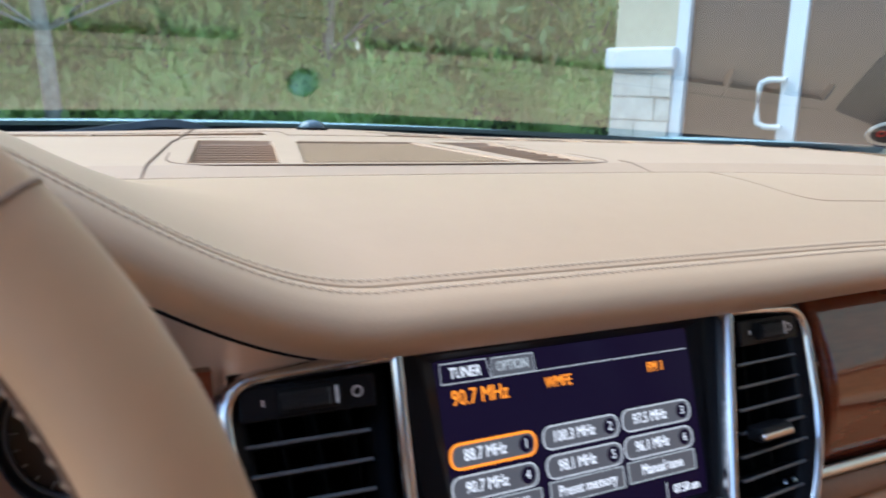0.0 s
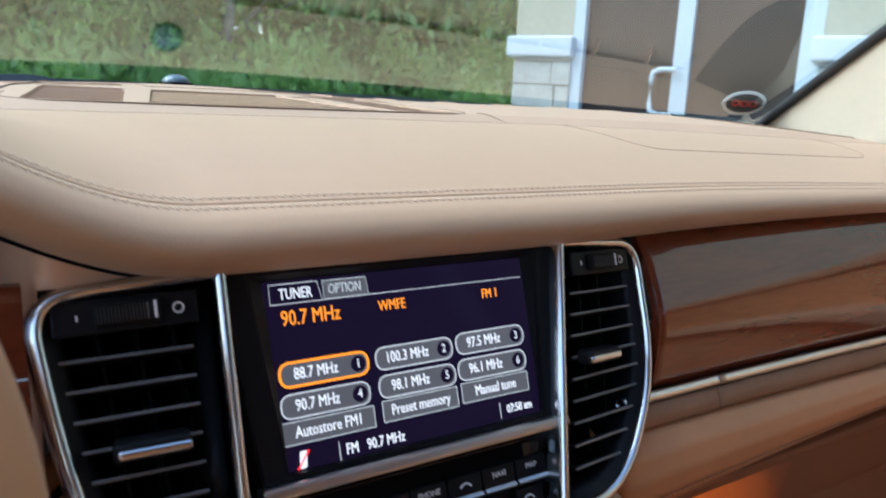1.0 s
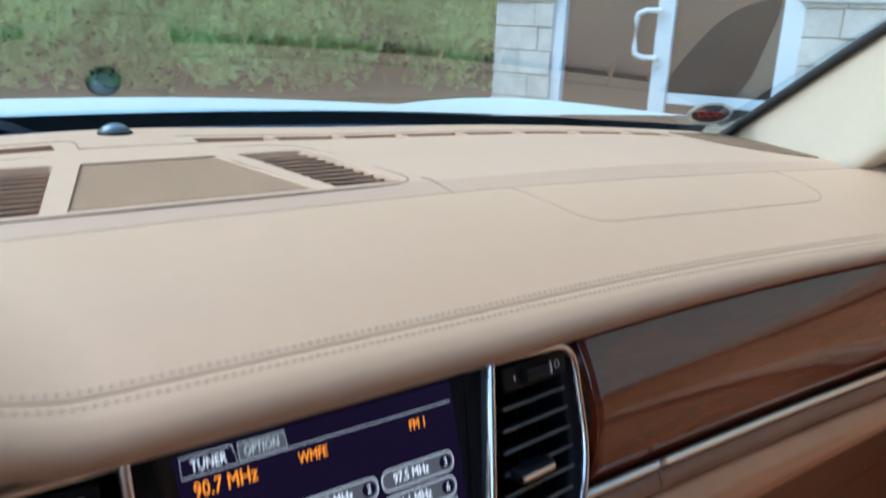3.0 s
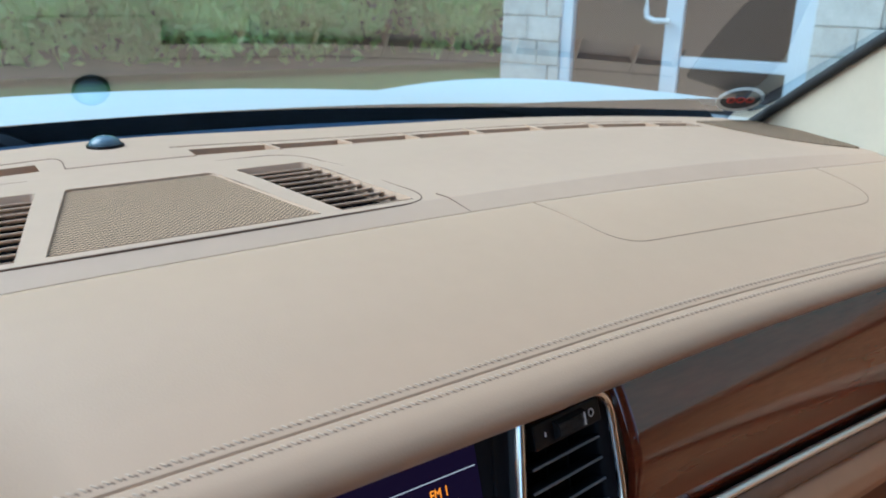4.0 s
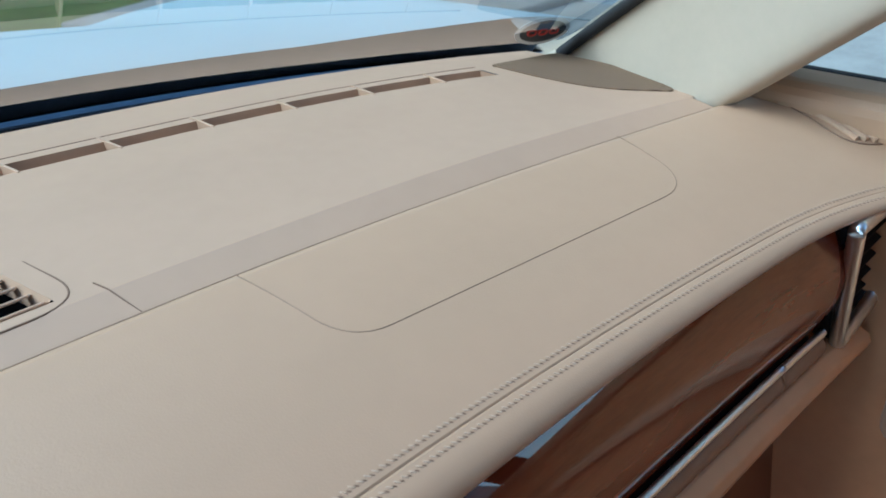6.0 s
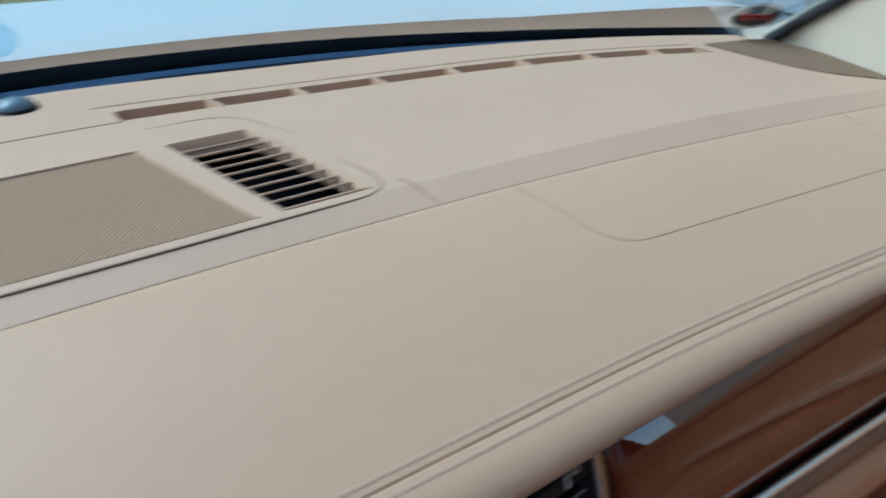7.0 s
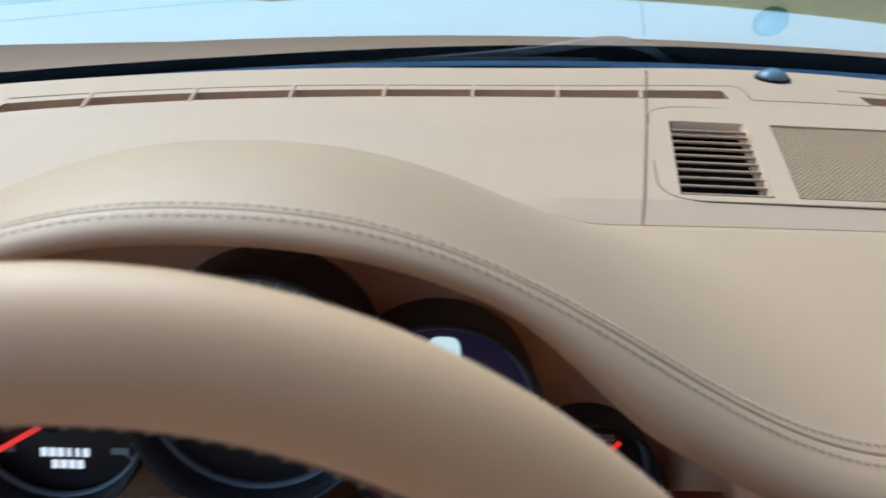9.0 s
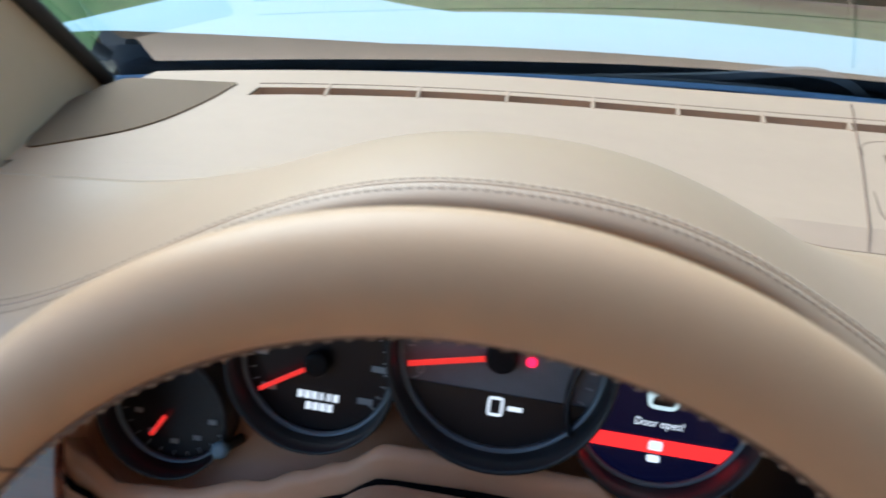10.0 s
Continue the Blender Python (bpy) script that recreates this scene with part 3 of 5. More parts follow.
shell = [(-0.100, 0.056), (0.100, 0.056), (0.090, -0.05), (0.070, -0.125), (-0.070, -0.125), (-0.090, -0.05)]
spart("faceplate", plate(shell, 0.03, 0.001, face(0, 0, -0.036)), black_satin)
# frame round the glass: four slanting bars
outer = [(-0.1015, 0.0525), (0.1015, 0.0525), (0.0895, -0.0485), (-0.0895, -0.0485)]
inner = [(-0.0780, 0.0450), (0.0780, 0.0450), (0.0780, -0.0445), (-0.0780, -0.0445)]
bm = bmesh.new()
rings = []
for ring, w in ((outer, -0.006), (outer, 0.0035), ([(x * 0.86, y * 0.93) for x, y in outer], 0.004), (inner, -0.0015)):
    rings.append([bm.verts.new(FACE @ Vector((x, y, w))) for x, y in ring])
for r in range(3):
    for i in range(4):
        j = (i + 1) % 4
        bm.faces.new((rings[r][i], rings[r][j], rings[r + 1][j], rings[r + 1][i]))
bmesh.ops.recalc_face_normals(bm, faces=bm.faces[:])
bmesh.ops.bevel(bm, geom=[e for e in bm.edges if len(e.link_faces) == 2], offset=0.0008, segments=2, affect="EDGES")
spart("display_frame", bm, black_satin)
display = spart("display", plate([(-0.079, -0.045), (0.079, -0.045), (0.079, 0.045), (-0.079, 0.045)], 0.001, 0, face(0, 0, -0.002)), screen_glass, "dark violet radio display")
W = -0.0008


def flat(name, outline, material, u=0.0, v=0.0, w=W, depth=0.0002):
    return spart(name, plate(outline, depth, 0, face(u, v, w)), material, parent=display)


def hoop(name, outline, r, material, u, v, w=W + 0.0003):
    return spart(name, sweep([face(u, v, w) @ Vector((x, y, 0)) for x, y in outline], r, True, seg=5, up=FACE.to_3x3() @ Vector((0, 0, 1))), material, parent=display)


def word(text, size, u, v, material, align="CENTER", squeeze=0.8, w=W + 0.0003):
    ob = letters(text, size, face(u, v, w), material, None, align=align, squeeze=squeeze)
    hold(ob, display)
    return ob


def pill(width, height):
    return rounded([(-width / 2, -height / 2), (width / 2, -height / 2), (width / 2, height / 2), (-width / 2, height / 2)], height * 0.49, 8)


def rect(width, height, r=0.0004):
    return rounded([(-width / 2, -height / 2), (width / 2, -height / 2), (width / 2, height / 2), (-width / 2, height / 2)], r, 2)


def disc_line(r, n=24):
    return [(r * math.cos(2 * math.pi * k / n), r * math.sin(2 * math.pi * k / n)) for k in range(n)]


# v of a row from its height on the face
flat("tab_line", rect(0.125, 0.0004), key_edge, 0.0145, 0.0338)
hoop("tab_edge", [(-0.0135, -0.0048), (-0.0135, 0.0048), (0.0115, 0.0048), (0.0135, -0.0048)], 0.00025, key_edge, -0.0620, 0.0385)
flat("option_tab", [(-0.0125, -0.0046), (0.0125, -0.0046), (0.0115, 0.0046), (-0.0125, 0.0046)], key_dark, -0.0352, 0.0385)
hoop("option_tab_edge", [(-0.0125, -0.0046), (-0.0125, 0.0046), (0.0115, 0.0046), (0.0125, -0.0046)], 0.00025, grey_text, -0.0352, 0.0385)
word("TUNER", 0.0075, -0.0622, 0.0382, white_text, squeeze=0.72)
word("OPTION", 0.0072, -0.0358, 0.0385, grey_text, squeeze=0.68)
word("90.7 MHz", 0.0105, -0.0555, 0.0265, amber, squeeze=0.76)
word("WMFE", 0.0078, -0.0100, 0.0270, amber, squeeze=0.75)
word("FM 1", 0.0075, 0.0535, 0.0265, amber, squeeze=0.75)
for i, (freq, u, v) in enumerate((("88.7 MHz", -0.0515, 0.0), ("100.3 MHz", 0.0, 0.0003), ("97.5 MHz", 0.0497, 0.0010), ("90.7 MHz", -0.0525, -0.0148), ("98.1 MHz", 0.0, -0.0140), ("96.1 MHz", 0.0490, -0.0132))):
    flat("preset_key", pill(0.0470, 0.0112), key_dark, u, v)
    hoop("preset_ring", pill(0.0470, 0.0112), 0.0007 if i == 0 else 0.0004, amber if i == 0 else key_edge, u, v)
    word(freq, 0.0080, u - 0.0048, v, white_text, squeeze=0.74)
    flat("number_badge", disc_line(0.0041), screen_glass, u + 0.0180, v, W + 0.0002)
    word(str(i + 1), 0.0064, u + 0.0180, v, white_text, squeeze=0.85)
for label, u, v, wd in (("Autostore FM1", -0.0525, -0.0272, 0.0490), ("Preset memory", 0.0, -0.0262, 0.0460), ("Manual tune", 0.0490, -0.0255, 0.0460)):
    flat("soft_key", rect(wd, 0.0105), key_dark, u, v)
    hoop("soft_key_edge", rect(wd, 0.0105), 0.00025, grey_text, u, v)
    word(label, 0.0078, u, v, white_text, squeeze=0.74)
word("07:58 am", 0.0066, 0.0635, -0.0390, white_text, squeeze=0.74)
word("FM   90.7 MHz", 0.0075, -0.0290, -0.0402, white_text, squeeze=0.74)
flat("divider", rect(0.0004, 0.0090), key_edge, -0.0490, -0.0400)
flat("divider", rect(0.0004, 0.0090), key_edge, 0.0500, -0.0390)
flat("phone_icon", rounded([(-0.0022, -0.004), (0.0014, -0.004), (0.0024, 0.004), (-0.0012, 0.004)], 0.001, 3), white_text, -0.0680, -0.0400)
flat("phone_strike", [(-0.0036, -0.0040), (-0.0030, -0.0044), (0.0036, 0.0040), (0.0030, 0.0044)], red_text, -0.0680, -0.0400, W + 0.0004)

# silver ledge under the display, disc slot, keys and knobs
spart("silver_ledge", box(0.184, 0.0066, 0.0110, 0.0020, face(0, -0.0512, 0.0030)), alu, "satin aluminium ledge")
spart("disc_slot", box(0.140, 0.0105, 0.003, 0.0008, face(-0.004, -0.0640, -0.0055)), dark_hole)
spart("slot_lip", box(0.150, 0.0012, 0.004, 0.0004, face(-0.004, -0.0580, -0.0045)), black_gloss)
spart("eject_key", box(0.0120, 0.0085, 0.003, 0.001, face(0.0690, -0.0640, -0.0045)), black_gloss)
MENU_NAMES = ["TUNER", "MEDIA", "", "PHONE", "", "NAVI", "MAP"]
for i, name in enumerate(MENU_NAMES):
    u = -0.0704 + 0.0228 * i
    key = spart("menu_key", box(0.0216, 0.0120, 0.004, 0.0008, face(u, -0.0740, -0.0035)), black_satin)
    spart("key_bar", box(0.0212, 0.0028, 0.0024, 0.0005, face(u, -0.0800, -0.0010) @ pose(0, 0, 0, -42, 0, 0)), alu, "aluminium key edge")
    if name:
        ob = letters(name, 0.0043, face(u, -0.0725, -0.0013), label_print, None, squeeze=0.95)
        hold(ob, stack)
    else:
        arc = [face(u + 0.0038 * math.cos(a), -0.0755 + 0.0032 * math.sin(a), -0.0012) @ Vector((0, 0, 0)) for a in [radians(25 + 130 * k / 8) for k in range(9)]]
        spart("handset_mark", sweep(arc, 0.0006, seg=5), label_print)
for name, u, v in (("SOURCE", -0.0735, -0.0895), ("SOUND", -0.0275, -0.0900), ("INFO", 0.0180, -0.0900), ("CAR", 0.0172, -0.1020), ("OPTION", 0.0620, -0.1025), ("", 0.0630, -0.0892), ("", -0.0290, -0.1015)):
    spart("side_key", box(0.0190, 0.0105, 0.004, 0.001, face(u, v, -0.0035)), black_satin)
    if name:
        ob = letters(name, 0.0041, face(u, v, -0.0013), label_print, None, squeeze=0.92)
        hold(ob, stack)
    elif u > 0:
        arc = [face(u - 0.001 + 0.0036 * math.cos(a), v - 0.002 + 0.0030 * math.sin(a), -0.0012) @ Vector((0, 0, 0)) for a in [radians(20 + 150 * k / 8) for k in range(9)]]
        spart("return_mark", sweep(arc, 0.0005, seg=5), label_print)
    else:
        spart("play_mark", sweep([face(u, v, -0.0012) @ Vector(p) for p in ((-0.0015, -0.0022, 0), (0.0020, 0, 0), (-0.0015, 0.0022, 0))], 0.0003, True, seg=5), label_print)
spart("pull_grip", sweep([face(-0.0055, -0.0985, -0.001) @ Vector((x, y, 0)) for x, y in pill(0.0165, 0.0042)], 0.0008, True, seg=6), alu)
for u, v, r in ((-0.0545, -0.0975, 0.0125), (0.0352, -0.0960, 0.0122)):
    knob = spart("rotary_knob", cyl(r, 0.022, 48, 0.0025, face(u, v, 0.007)), black_satin)
    bm = bmesh.new()
    for k in range(48):
        a = 2 * math.pi * k / 48
        b = box(0.0007, 0.0012, 0.015, 0.0, face(u, v, 0.007) @ pose(r * math.cos(a), r * math.sin(a), 0, 0, 0, math.degrees(a)))
        tmp = from_bm("ridge", b)
        bm.from_mesh(tmp)
        bpy.data.meshes.remove(tmp)
    tagged(spart("knurling", bm, black_satin, parent=knob), kind="stuff")
    spart("knob_ring", sweep([face(u, v, 0.0181) @ Vector((r * 0.86 * math.cos(2 * math.pi * k / 40), r * 0.86 * math.sin(2 * math.pi * k / 40), 0)) for k in range(40)], 0.0009, True, seg=6), alu, parent=knob)
    for a0 in (20, 200):
        spart("knob_mark", sweep([face(u, v, 0.0183) @ Vector((r * 0.55 * math.cos(radians(a0 + 14 * k)), r * 0.55 * math.sin(radians(a0 + 14 * k)), 0)) for k in range(11)], 0.0005, seg=5), label_print, parent=knob)


# ---- air vents beside the display, right one built, left one mirrored by sign ----
def middle_vent(s):
    """s = 1 right of the display, -1 left of it."""
    ob = thing("air_vent", "tall black air vent in a satin chrome frame", "air vent", group="dashboard air vents", at=(s * 0.14, 0.33, 0.82))

    def vp(name, me, material, parent=None, label=""):
        o = part(name, me, material, None, label)
        hold(o, parent or ob)
        return o

    def at(u, v, w=0.0):
        return FACE @ Vector((s * u, v, 0.0095 - 0.012 * max(0, (u - 0.1)) / 0.08 + w))

    corners = [(0.1005, 0.0535), (0.1800, 0.0500), (0.1790, -0.0400), (0.1330, -0.1000), (0.0735, -0.1060)]
    if s < 0:
        corners = [(0.0985, 0.0535), (0.1790, 0.0500), (0.1715, -0.0150), (0.1480, -0.1180), (0.0990, -0.1280)]
    radii = [0.003, 0.022, 0.07, 0.045, 0.003] if s > 0 else [0.003, 0.022, 0.08, 0.03, 0.003]
    ring = rounded(corners, radii, 10)
    n = len(ring)

    def shrink(d):
        out = []
        for i in range(n):
            a, b = Vector(ring[i - 1]), Vector(ring[(i + 1) % n])
            t = (b - a).normalized()
            out.append((ring[i][0] - t.y * d * orient, ring[i][1] + t.x * d * orient))
        return out

    area = sum(ring[i - 1][0] * ring[i][1] - ring[i][0] * ring[i - 1][1] for i in range(n))
    orient = 1 if area > 0 else -1

    def ringed(levels, name, material, label=""):
        verts, faces = [], []
        for d, w in levels:
            verts += [at(u, v, w) for u, v in shrink(d)]
        for r in range(len(levels) - 1):
            for i in range(n):
                j = (i + 1) % n
                q = (r * n + i, r * n + j, (r + 1) * n + j, (r + 1) * n + i)
                faces.append(q)
        bm = bmesh.new()
        me = mesh_of(name, verts, faces)
        bm.from_mesh(me)
        bmesh.ops.recalc_face_normals(bm, faces=bm.faces[:])
        bm.to_mesh(me)
        bm.free()
        return vp(name, me, material, None, label)

    ringed([(-0.0012, -0.014), (-0.0008, -0.001), (0.0006, 0.0024), (0.0024, 0.0030), (0.0046, 0.0022), (0.0054, -0.001)], "chrome_frame", chrome, "satin chrome frame")
    ringed([(0.0052, -0.001), (0.0100, -0.0045), (0.0125, -0.0080), (0.0130, -0.040)], "inner_frame", black_satin)
    back = bmesh.new()
    back.faces.new([back.verts.new(at(u, v, -0.036)) for u, v in shrink(0.012)])
    vp("duct_back", back, dark_hole)
    # thumbwheel plate across the top
    head = vp("wheel_plate", box(0.058, 0.0145, 0.006, 0.001, FACE @ pose(s * 0.1395, 0.0375, 0.0005, 0, s * 8.5, 0)), black_satin)
    w = vp("thumbwheel", cyl(0.0052, 0.026, 32, 0.0008, FACE @ pose(s * 0.1395, 0.0375, 0.0030, 0, 90 + s * 8.5, 0)), black_matt, head)
    for k in range(15):
        rib = FACE @ pose(s * 0.1395, 0.0375, 0.0030, 0, s * 8.5, 0) @ pose(-0.0118 + 0.0014 * k, 0, 0.0050)
        vp("wheel_rib", box(0.0005, 0.0070, 0.0010, 0.0, rib), slat_edge_grey if k == 14 else bezel_black, w)
    vp("wheel_mark", box(0.0012, 0.0075, 0.0008, 0.0002, FACE @ pose(s * 0.1395 + 0.0100, 0.0378, 0.0082 - s * 0.0015, 0, s * 8.5, 0)), label_print, head)
    dot = [FACE @ pose(s * 0.1395 + 0.020, 0.0375, 0.0040 - s * 0.0030, 0, s * 8.5, 0) @ Vector((0.0021 * math.cos(2 * math.pi * k / 20), 0.0021 * math.sin(2 * math.pi * k / 20), 0)) for k in range(20)]
    vp("open_mark", sweep(dot, 0.00045, True, seg=5), label_print, head)
    vp("closed_mark", box(0.0009, 0.0026, 0.0006, 0.0001, FACE @ pose(s * 0.1395 - 0.0195, 0.0375, 0.0038 + s * 0.0029, 0, s * 8.5, 0)), label_print, head)

    # upright vanes deep inside, slats in front
    def span(v):
        if s < 0:
            f = (-0.015 - v) / 0.103
            return 0.1120, 0.1665 + 0.004 * max(0, v) / 0.05 - 0.0235 * max(0.0, f)
        left = 0.1005 + (0.0735 - 0.1005) * (0.0535 - v) / 0.1595 + 0.0135
        if v > -0.04:
            right = 0.180 - 0.012
        else:
            right = 0.179 - 0.013 - 0.046 * ((-0.04 - v) / 0.06) ** 1.15
        return left, right

    for k in range(3):
        u = 0.118 + 0.016 * k
        vp("vane", box(0.0012, 0.115, 0.016, 0.0003, FACE @ pose(s * (u - 0.006), -0.027, -0.020, 0, 0, s * -6)), slat_black)
    for k in range(9 if s > 0 else 10):
        v = 0.0186 - 0.01255 * k
        a, b = span(v)
        if b - a < 0.012:
            continue
        tilt = s * 8.5
        deep = -0.0075 - 0.012 * max(0, (a + b) / 2 - 0.1) / 0.08 + 0.006
        slat = vp("slat", box(b - a, 0.0020, 0.013, 0.0006, FACE @ pose(s * (a + b) / 2, v, deep, -12, tilt, 0)), slat_black)
        # painted glint: a paler bar along the slat's rounded front edge
        vp("slat_edge_glint", box(b - a - 0.001, 0.0016, 0.0012, 0.0005, FACE @ pose(s * (a + b) / 2, v, deep, -12, tilt, 0) @ pose(0, 0, 0.0068)), slat_edge_grey, slat)
        if k == 3:
            um = 0.1240 if s > 0 else 0.1355
            grip = vp("slider", box(0.031, 0.0085, 0.012, 0.0028, FACE @ pose(s * um, v + 0.0005, 0.0062, 12, tilt, 0), 3), black_satin)
            vp("slider_tip", box(0.0295, 0.0042, 0.0050, 0.0016, FACE @ pose(s * um, v - 0.0008, 0.0110, 12, tilt, 0), 3), chrome, grip, "bright chrome tip")
    return ob


middle_vent(1)
middle_vent(-1)


# ---- passenger's side: wood trim, chrome strip, lower leather ----
def y_front(x):
    return -0.052 * max(0.0, x - 0.15) ** 2


def rise(x):
    """The trim's upper edge follows the thinning roll."""
    return 0.0 if x < 0.1 else 0.0305 * (1 - slim(x)) - 0.030 * max(0.0, x - 0.21) ** 1.5


def strip(name, material, top, bottom, xa, xb, n=60, bulge=0.004, parent=None, label="", category="", m=8, thick=0.006):
    """A bowed strip along x between two lines (y, z), with a rolled edge."""
    def fn(u, v):
        x = xa + (xb - xa) * u
        t = v
        y = top[0] + (bottom[0] - top[0]) * t - bulge * math.sin(math.pi * t) + y_front(x)
        z = top[1] + (bottom[1] - top[1]) * t + (rise(x) if top[1] > 0.85 else 0.0) * (1 - t)
        y += (pull(x) - y_front(x)) * (1 - t) if top[1] > 0.85 else 0.0
        return (x, y, z)
    vs, fs = grid(fn, n, m)
    k = len(vs)
    vs += [(x, y + thick, z) for x, y, z in vs]
    fs2 = [tuple(i + k for i in f)[::-1] for f in fs]
    rim = []
    for i in range(n - 1):
        a, b = i * m, (i + 1) * m
        rim.append((a, a + k, b + k, b))
        a, b = i * m + m - 1, (i + 1) * m + m - 1
        rim.append((a, b, b + k, a + k))
    for j in range(m - 1):
        rim.append((j, j + 1, j + 1 + k, j + k))
        a = (n - 1) * m + j
        rim.append((a, a + k, a + 1 + k, a + 1))
    me = mesh_of(name, vs, fs + fs2 + rim)
    bm = bmesh.new()
    bm.from_mesh(me)
    bmesh.ops.recalc_face_normals(bm, faces=bm.faces[:])
    bm.to_mesh(me)
    bm.free()
    for p in me.polygons:
        p.use_smooth = len(p.vertices) == 4 and p.index < 2 * len(fs)
    ob = part(name, me, material, parent, label)
    if category:
        tagged(ob, label, category)
    return ob


trim = strip("wood_trim", wood, (0.3520, 0.8860), (0.3250, 0.7855), 0.1835, 0.652, label="glossy red-brown walnut trim across the dashboard", category="trim panel", bulge=0.015, m=16)
for xa, xb in ((-0.206, -0.1775), (-0.72, -0.60)):
    strip("wood_trim", wood, (0.3500, 0.8870), (0.3270, 0.7855), xa, xb, label="glossy red-brown walnut trim beside the gauges", category="trim panel", bulge=0.004, m=16)
for xa, xb in ((0.150, 0.2462), (0.2470, 0.590), (0.5905, 0.662)):
    bead = sweep([(xa + (xb - xa) * i / 40, 0.3190 + y_front(xa + (xb - xa) * i / 40), 0.7840) for i in range(41)], 0.0034, seg=12)
    tagged(part("chrome_strip", bead, strip_chrome), "thin bright chrome strip under the wood trim", "trim strip")
    strip("lower_strip", bronze_strip, (0.3180, 0.7792), (0.3140, 0.7645), xa, xb, label="bronze lacquered strip below the chrome strip", category="trim strip", bulge=0.002)
# the shade between wood and strips, put in as a black sheet
strip("shadow_gap", black_matt, (0.3290, 0.7825), (0.3270, 0.7555), 0.150, 0.660, label="black strip for the shade in the gap behind the trim strips", category="trim strip", bulge=0.0)

# padded lower leather roll with stitched seam
lower = thing("lower_dash_roll", "cognac leather roll below the wood trim with a stitched seam", "dashboard", at=(0.45, 0.33, 0.73))
LOW = [(0.345, 0.7665), (0.330, 0.7660), (0.3150, 0.7615), (0.3042, 0.7500), (0.3008, 0.7340), (0.3030, 0.7200), (0.3050, 0.7165), (0.3062, 0.7155), (0.3070, 0.7140), (0.3120, 0.7040), (0.3230, 0.6930), (0.3600, 0.6840)]


def thin(x):
    """The roll grows slimmer towards the door."""
    return 1 - 1.15 * min(max(0.0, x - 0.155), 0.45)


def low_point(u, v):
    x = 0.135 + 0.60 * u
    f = v * (len(LOW) - 1)
    k = min(int(f), len(LOW) - 2)
    t = f - k
    e = 0.014 * max(0.0, 1 - u / 0.02) ** 2
    return (x, LOW[k][0] * (1 - t) + LOW[k + 1][0] * t + y_front(x) + e, 0.7575 + (LOW[k][1] * (1 - t) + LOW[k + 1][1] * t - 0.7575) * thin(x))


def lpart(name, me, material, label=""):
    ob = part(name, me, material, None, label)
    hold(ob, lower)
    return ob


lpart("roll", mesh_of("roll", *grid(low_point, 90, 56)), leather_low)
lpart("seam", sweep([(0.14 + 0.59 * i / 40, 0.3056 + y_front(0.14 + 0.59 * i / 40), 0.7575 - 0.0418 * thin(0.14 + 0.59 * i / 40)) for i in range(41)], 0.0008, seg=5), groove_tan)
for off in (0.0042, -0.0042):
    verts, faces = [], []
    x = 0.142
    while x < 0.725:
        for px in (x, x + 0.0036):
            y, z = (0.3050 - abs(off) * 0.25 if off > 0 else 0.3080) + y_front(px), 0.7575 - (0.0418 - off) * thin(px)
            verts += [(px, y - 0.0002, z - 0.0006), (px, y - 0.0010, z), (px, y - 0.0002, z + 0.0006)]
        k = len(verts) - 6
        faces += [(k, k + 3, k + 4, k + 1), (k + 1, k + 4, k + 5, k + 2)]
        x += 0.0052
    tagged(lpart("stitching", mesh_of("stitching", verts, faces), thread, "pale thread"), kind="stuff")

# end vent at the passenger's door
end_vent = thing("air_vent", "upright black air vent in chrome at the dashboard's end", "air vent", group="dashboard air vents", at=(0.71, 0.31, 0.80))
EV = pose(0.720, 0.300, 0.820, 90 + 2, 0, 0)


def epart(name, me, material, parent=None, label=""):
    ob = part(name, me, material, None, label)
    hold(ob, parent or end_vent)
    return ob


ev = rounded([(-0.076, 0.072), (0.055, 0.066), (0.055, -0.045), (-0.030, -0.062)], [0.006, 0.02, 0.03, 0.012], 6)
epart("chrome_frame", sweep([EV @ Vector((x, y, 0.002)) for x, y in ev], 0.0066, True, seg=10), strip_chrome, None, "satin chrome frame")
epart("housing", plate([(x * 0.98, y * 0.99) for x, y in ev], 0.003, 0, EV @ pose(0, 0, -0.032)), dark_hole)
epart("side_wall", sweep([EV @ Vector((x * 0.95, y * 0.97, -0.016)) for x, y in ev], 0.004, True, seg=6, flat=4.0, up=EV.to_3x3() @ Vector((0, 0, 1))), black_satin)
for k in range(7):
    v = 0.054 - 0.0165 * k
    xa = -0.066 + 0.040 * (k / 7)
    epart("slat", box(0.036 - xa, 0.0022, 0.014, 0.0007, EV @ pose((0.036 + xa) / 2, v, -0.010, 24, 0, 0)), black_satin)

# footwell, tunnel and glove box
foot = thing("glove_box", "dark cognac glove box and footwell below the dashboard", "glove box", at=(0.45, 0.40, 0.55))


def fpart(name, me, material, label=""):
    ob = part(name, me, material, None, label)
    hold(ob, foot)
    return ob


footwell_hide = leather_mat("deep_cognac_leather", (0.22, 0.095, 0.045), rough=0.55)
fpart("back_wall", box(0.70, 0.02, 0.50, 0.004, pose(0.46, 0.52, 0.48, -14, 0, 0)), leather_low)
fpart("under_lid", box(0.62, 0.20, 0.012, 0.004, pose(0.45, 0.44, 0.690, 6, 0, 0)), footwell_hide)


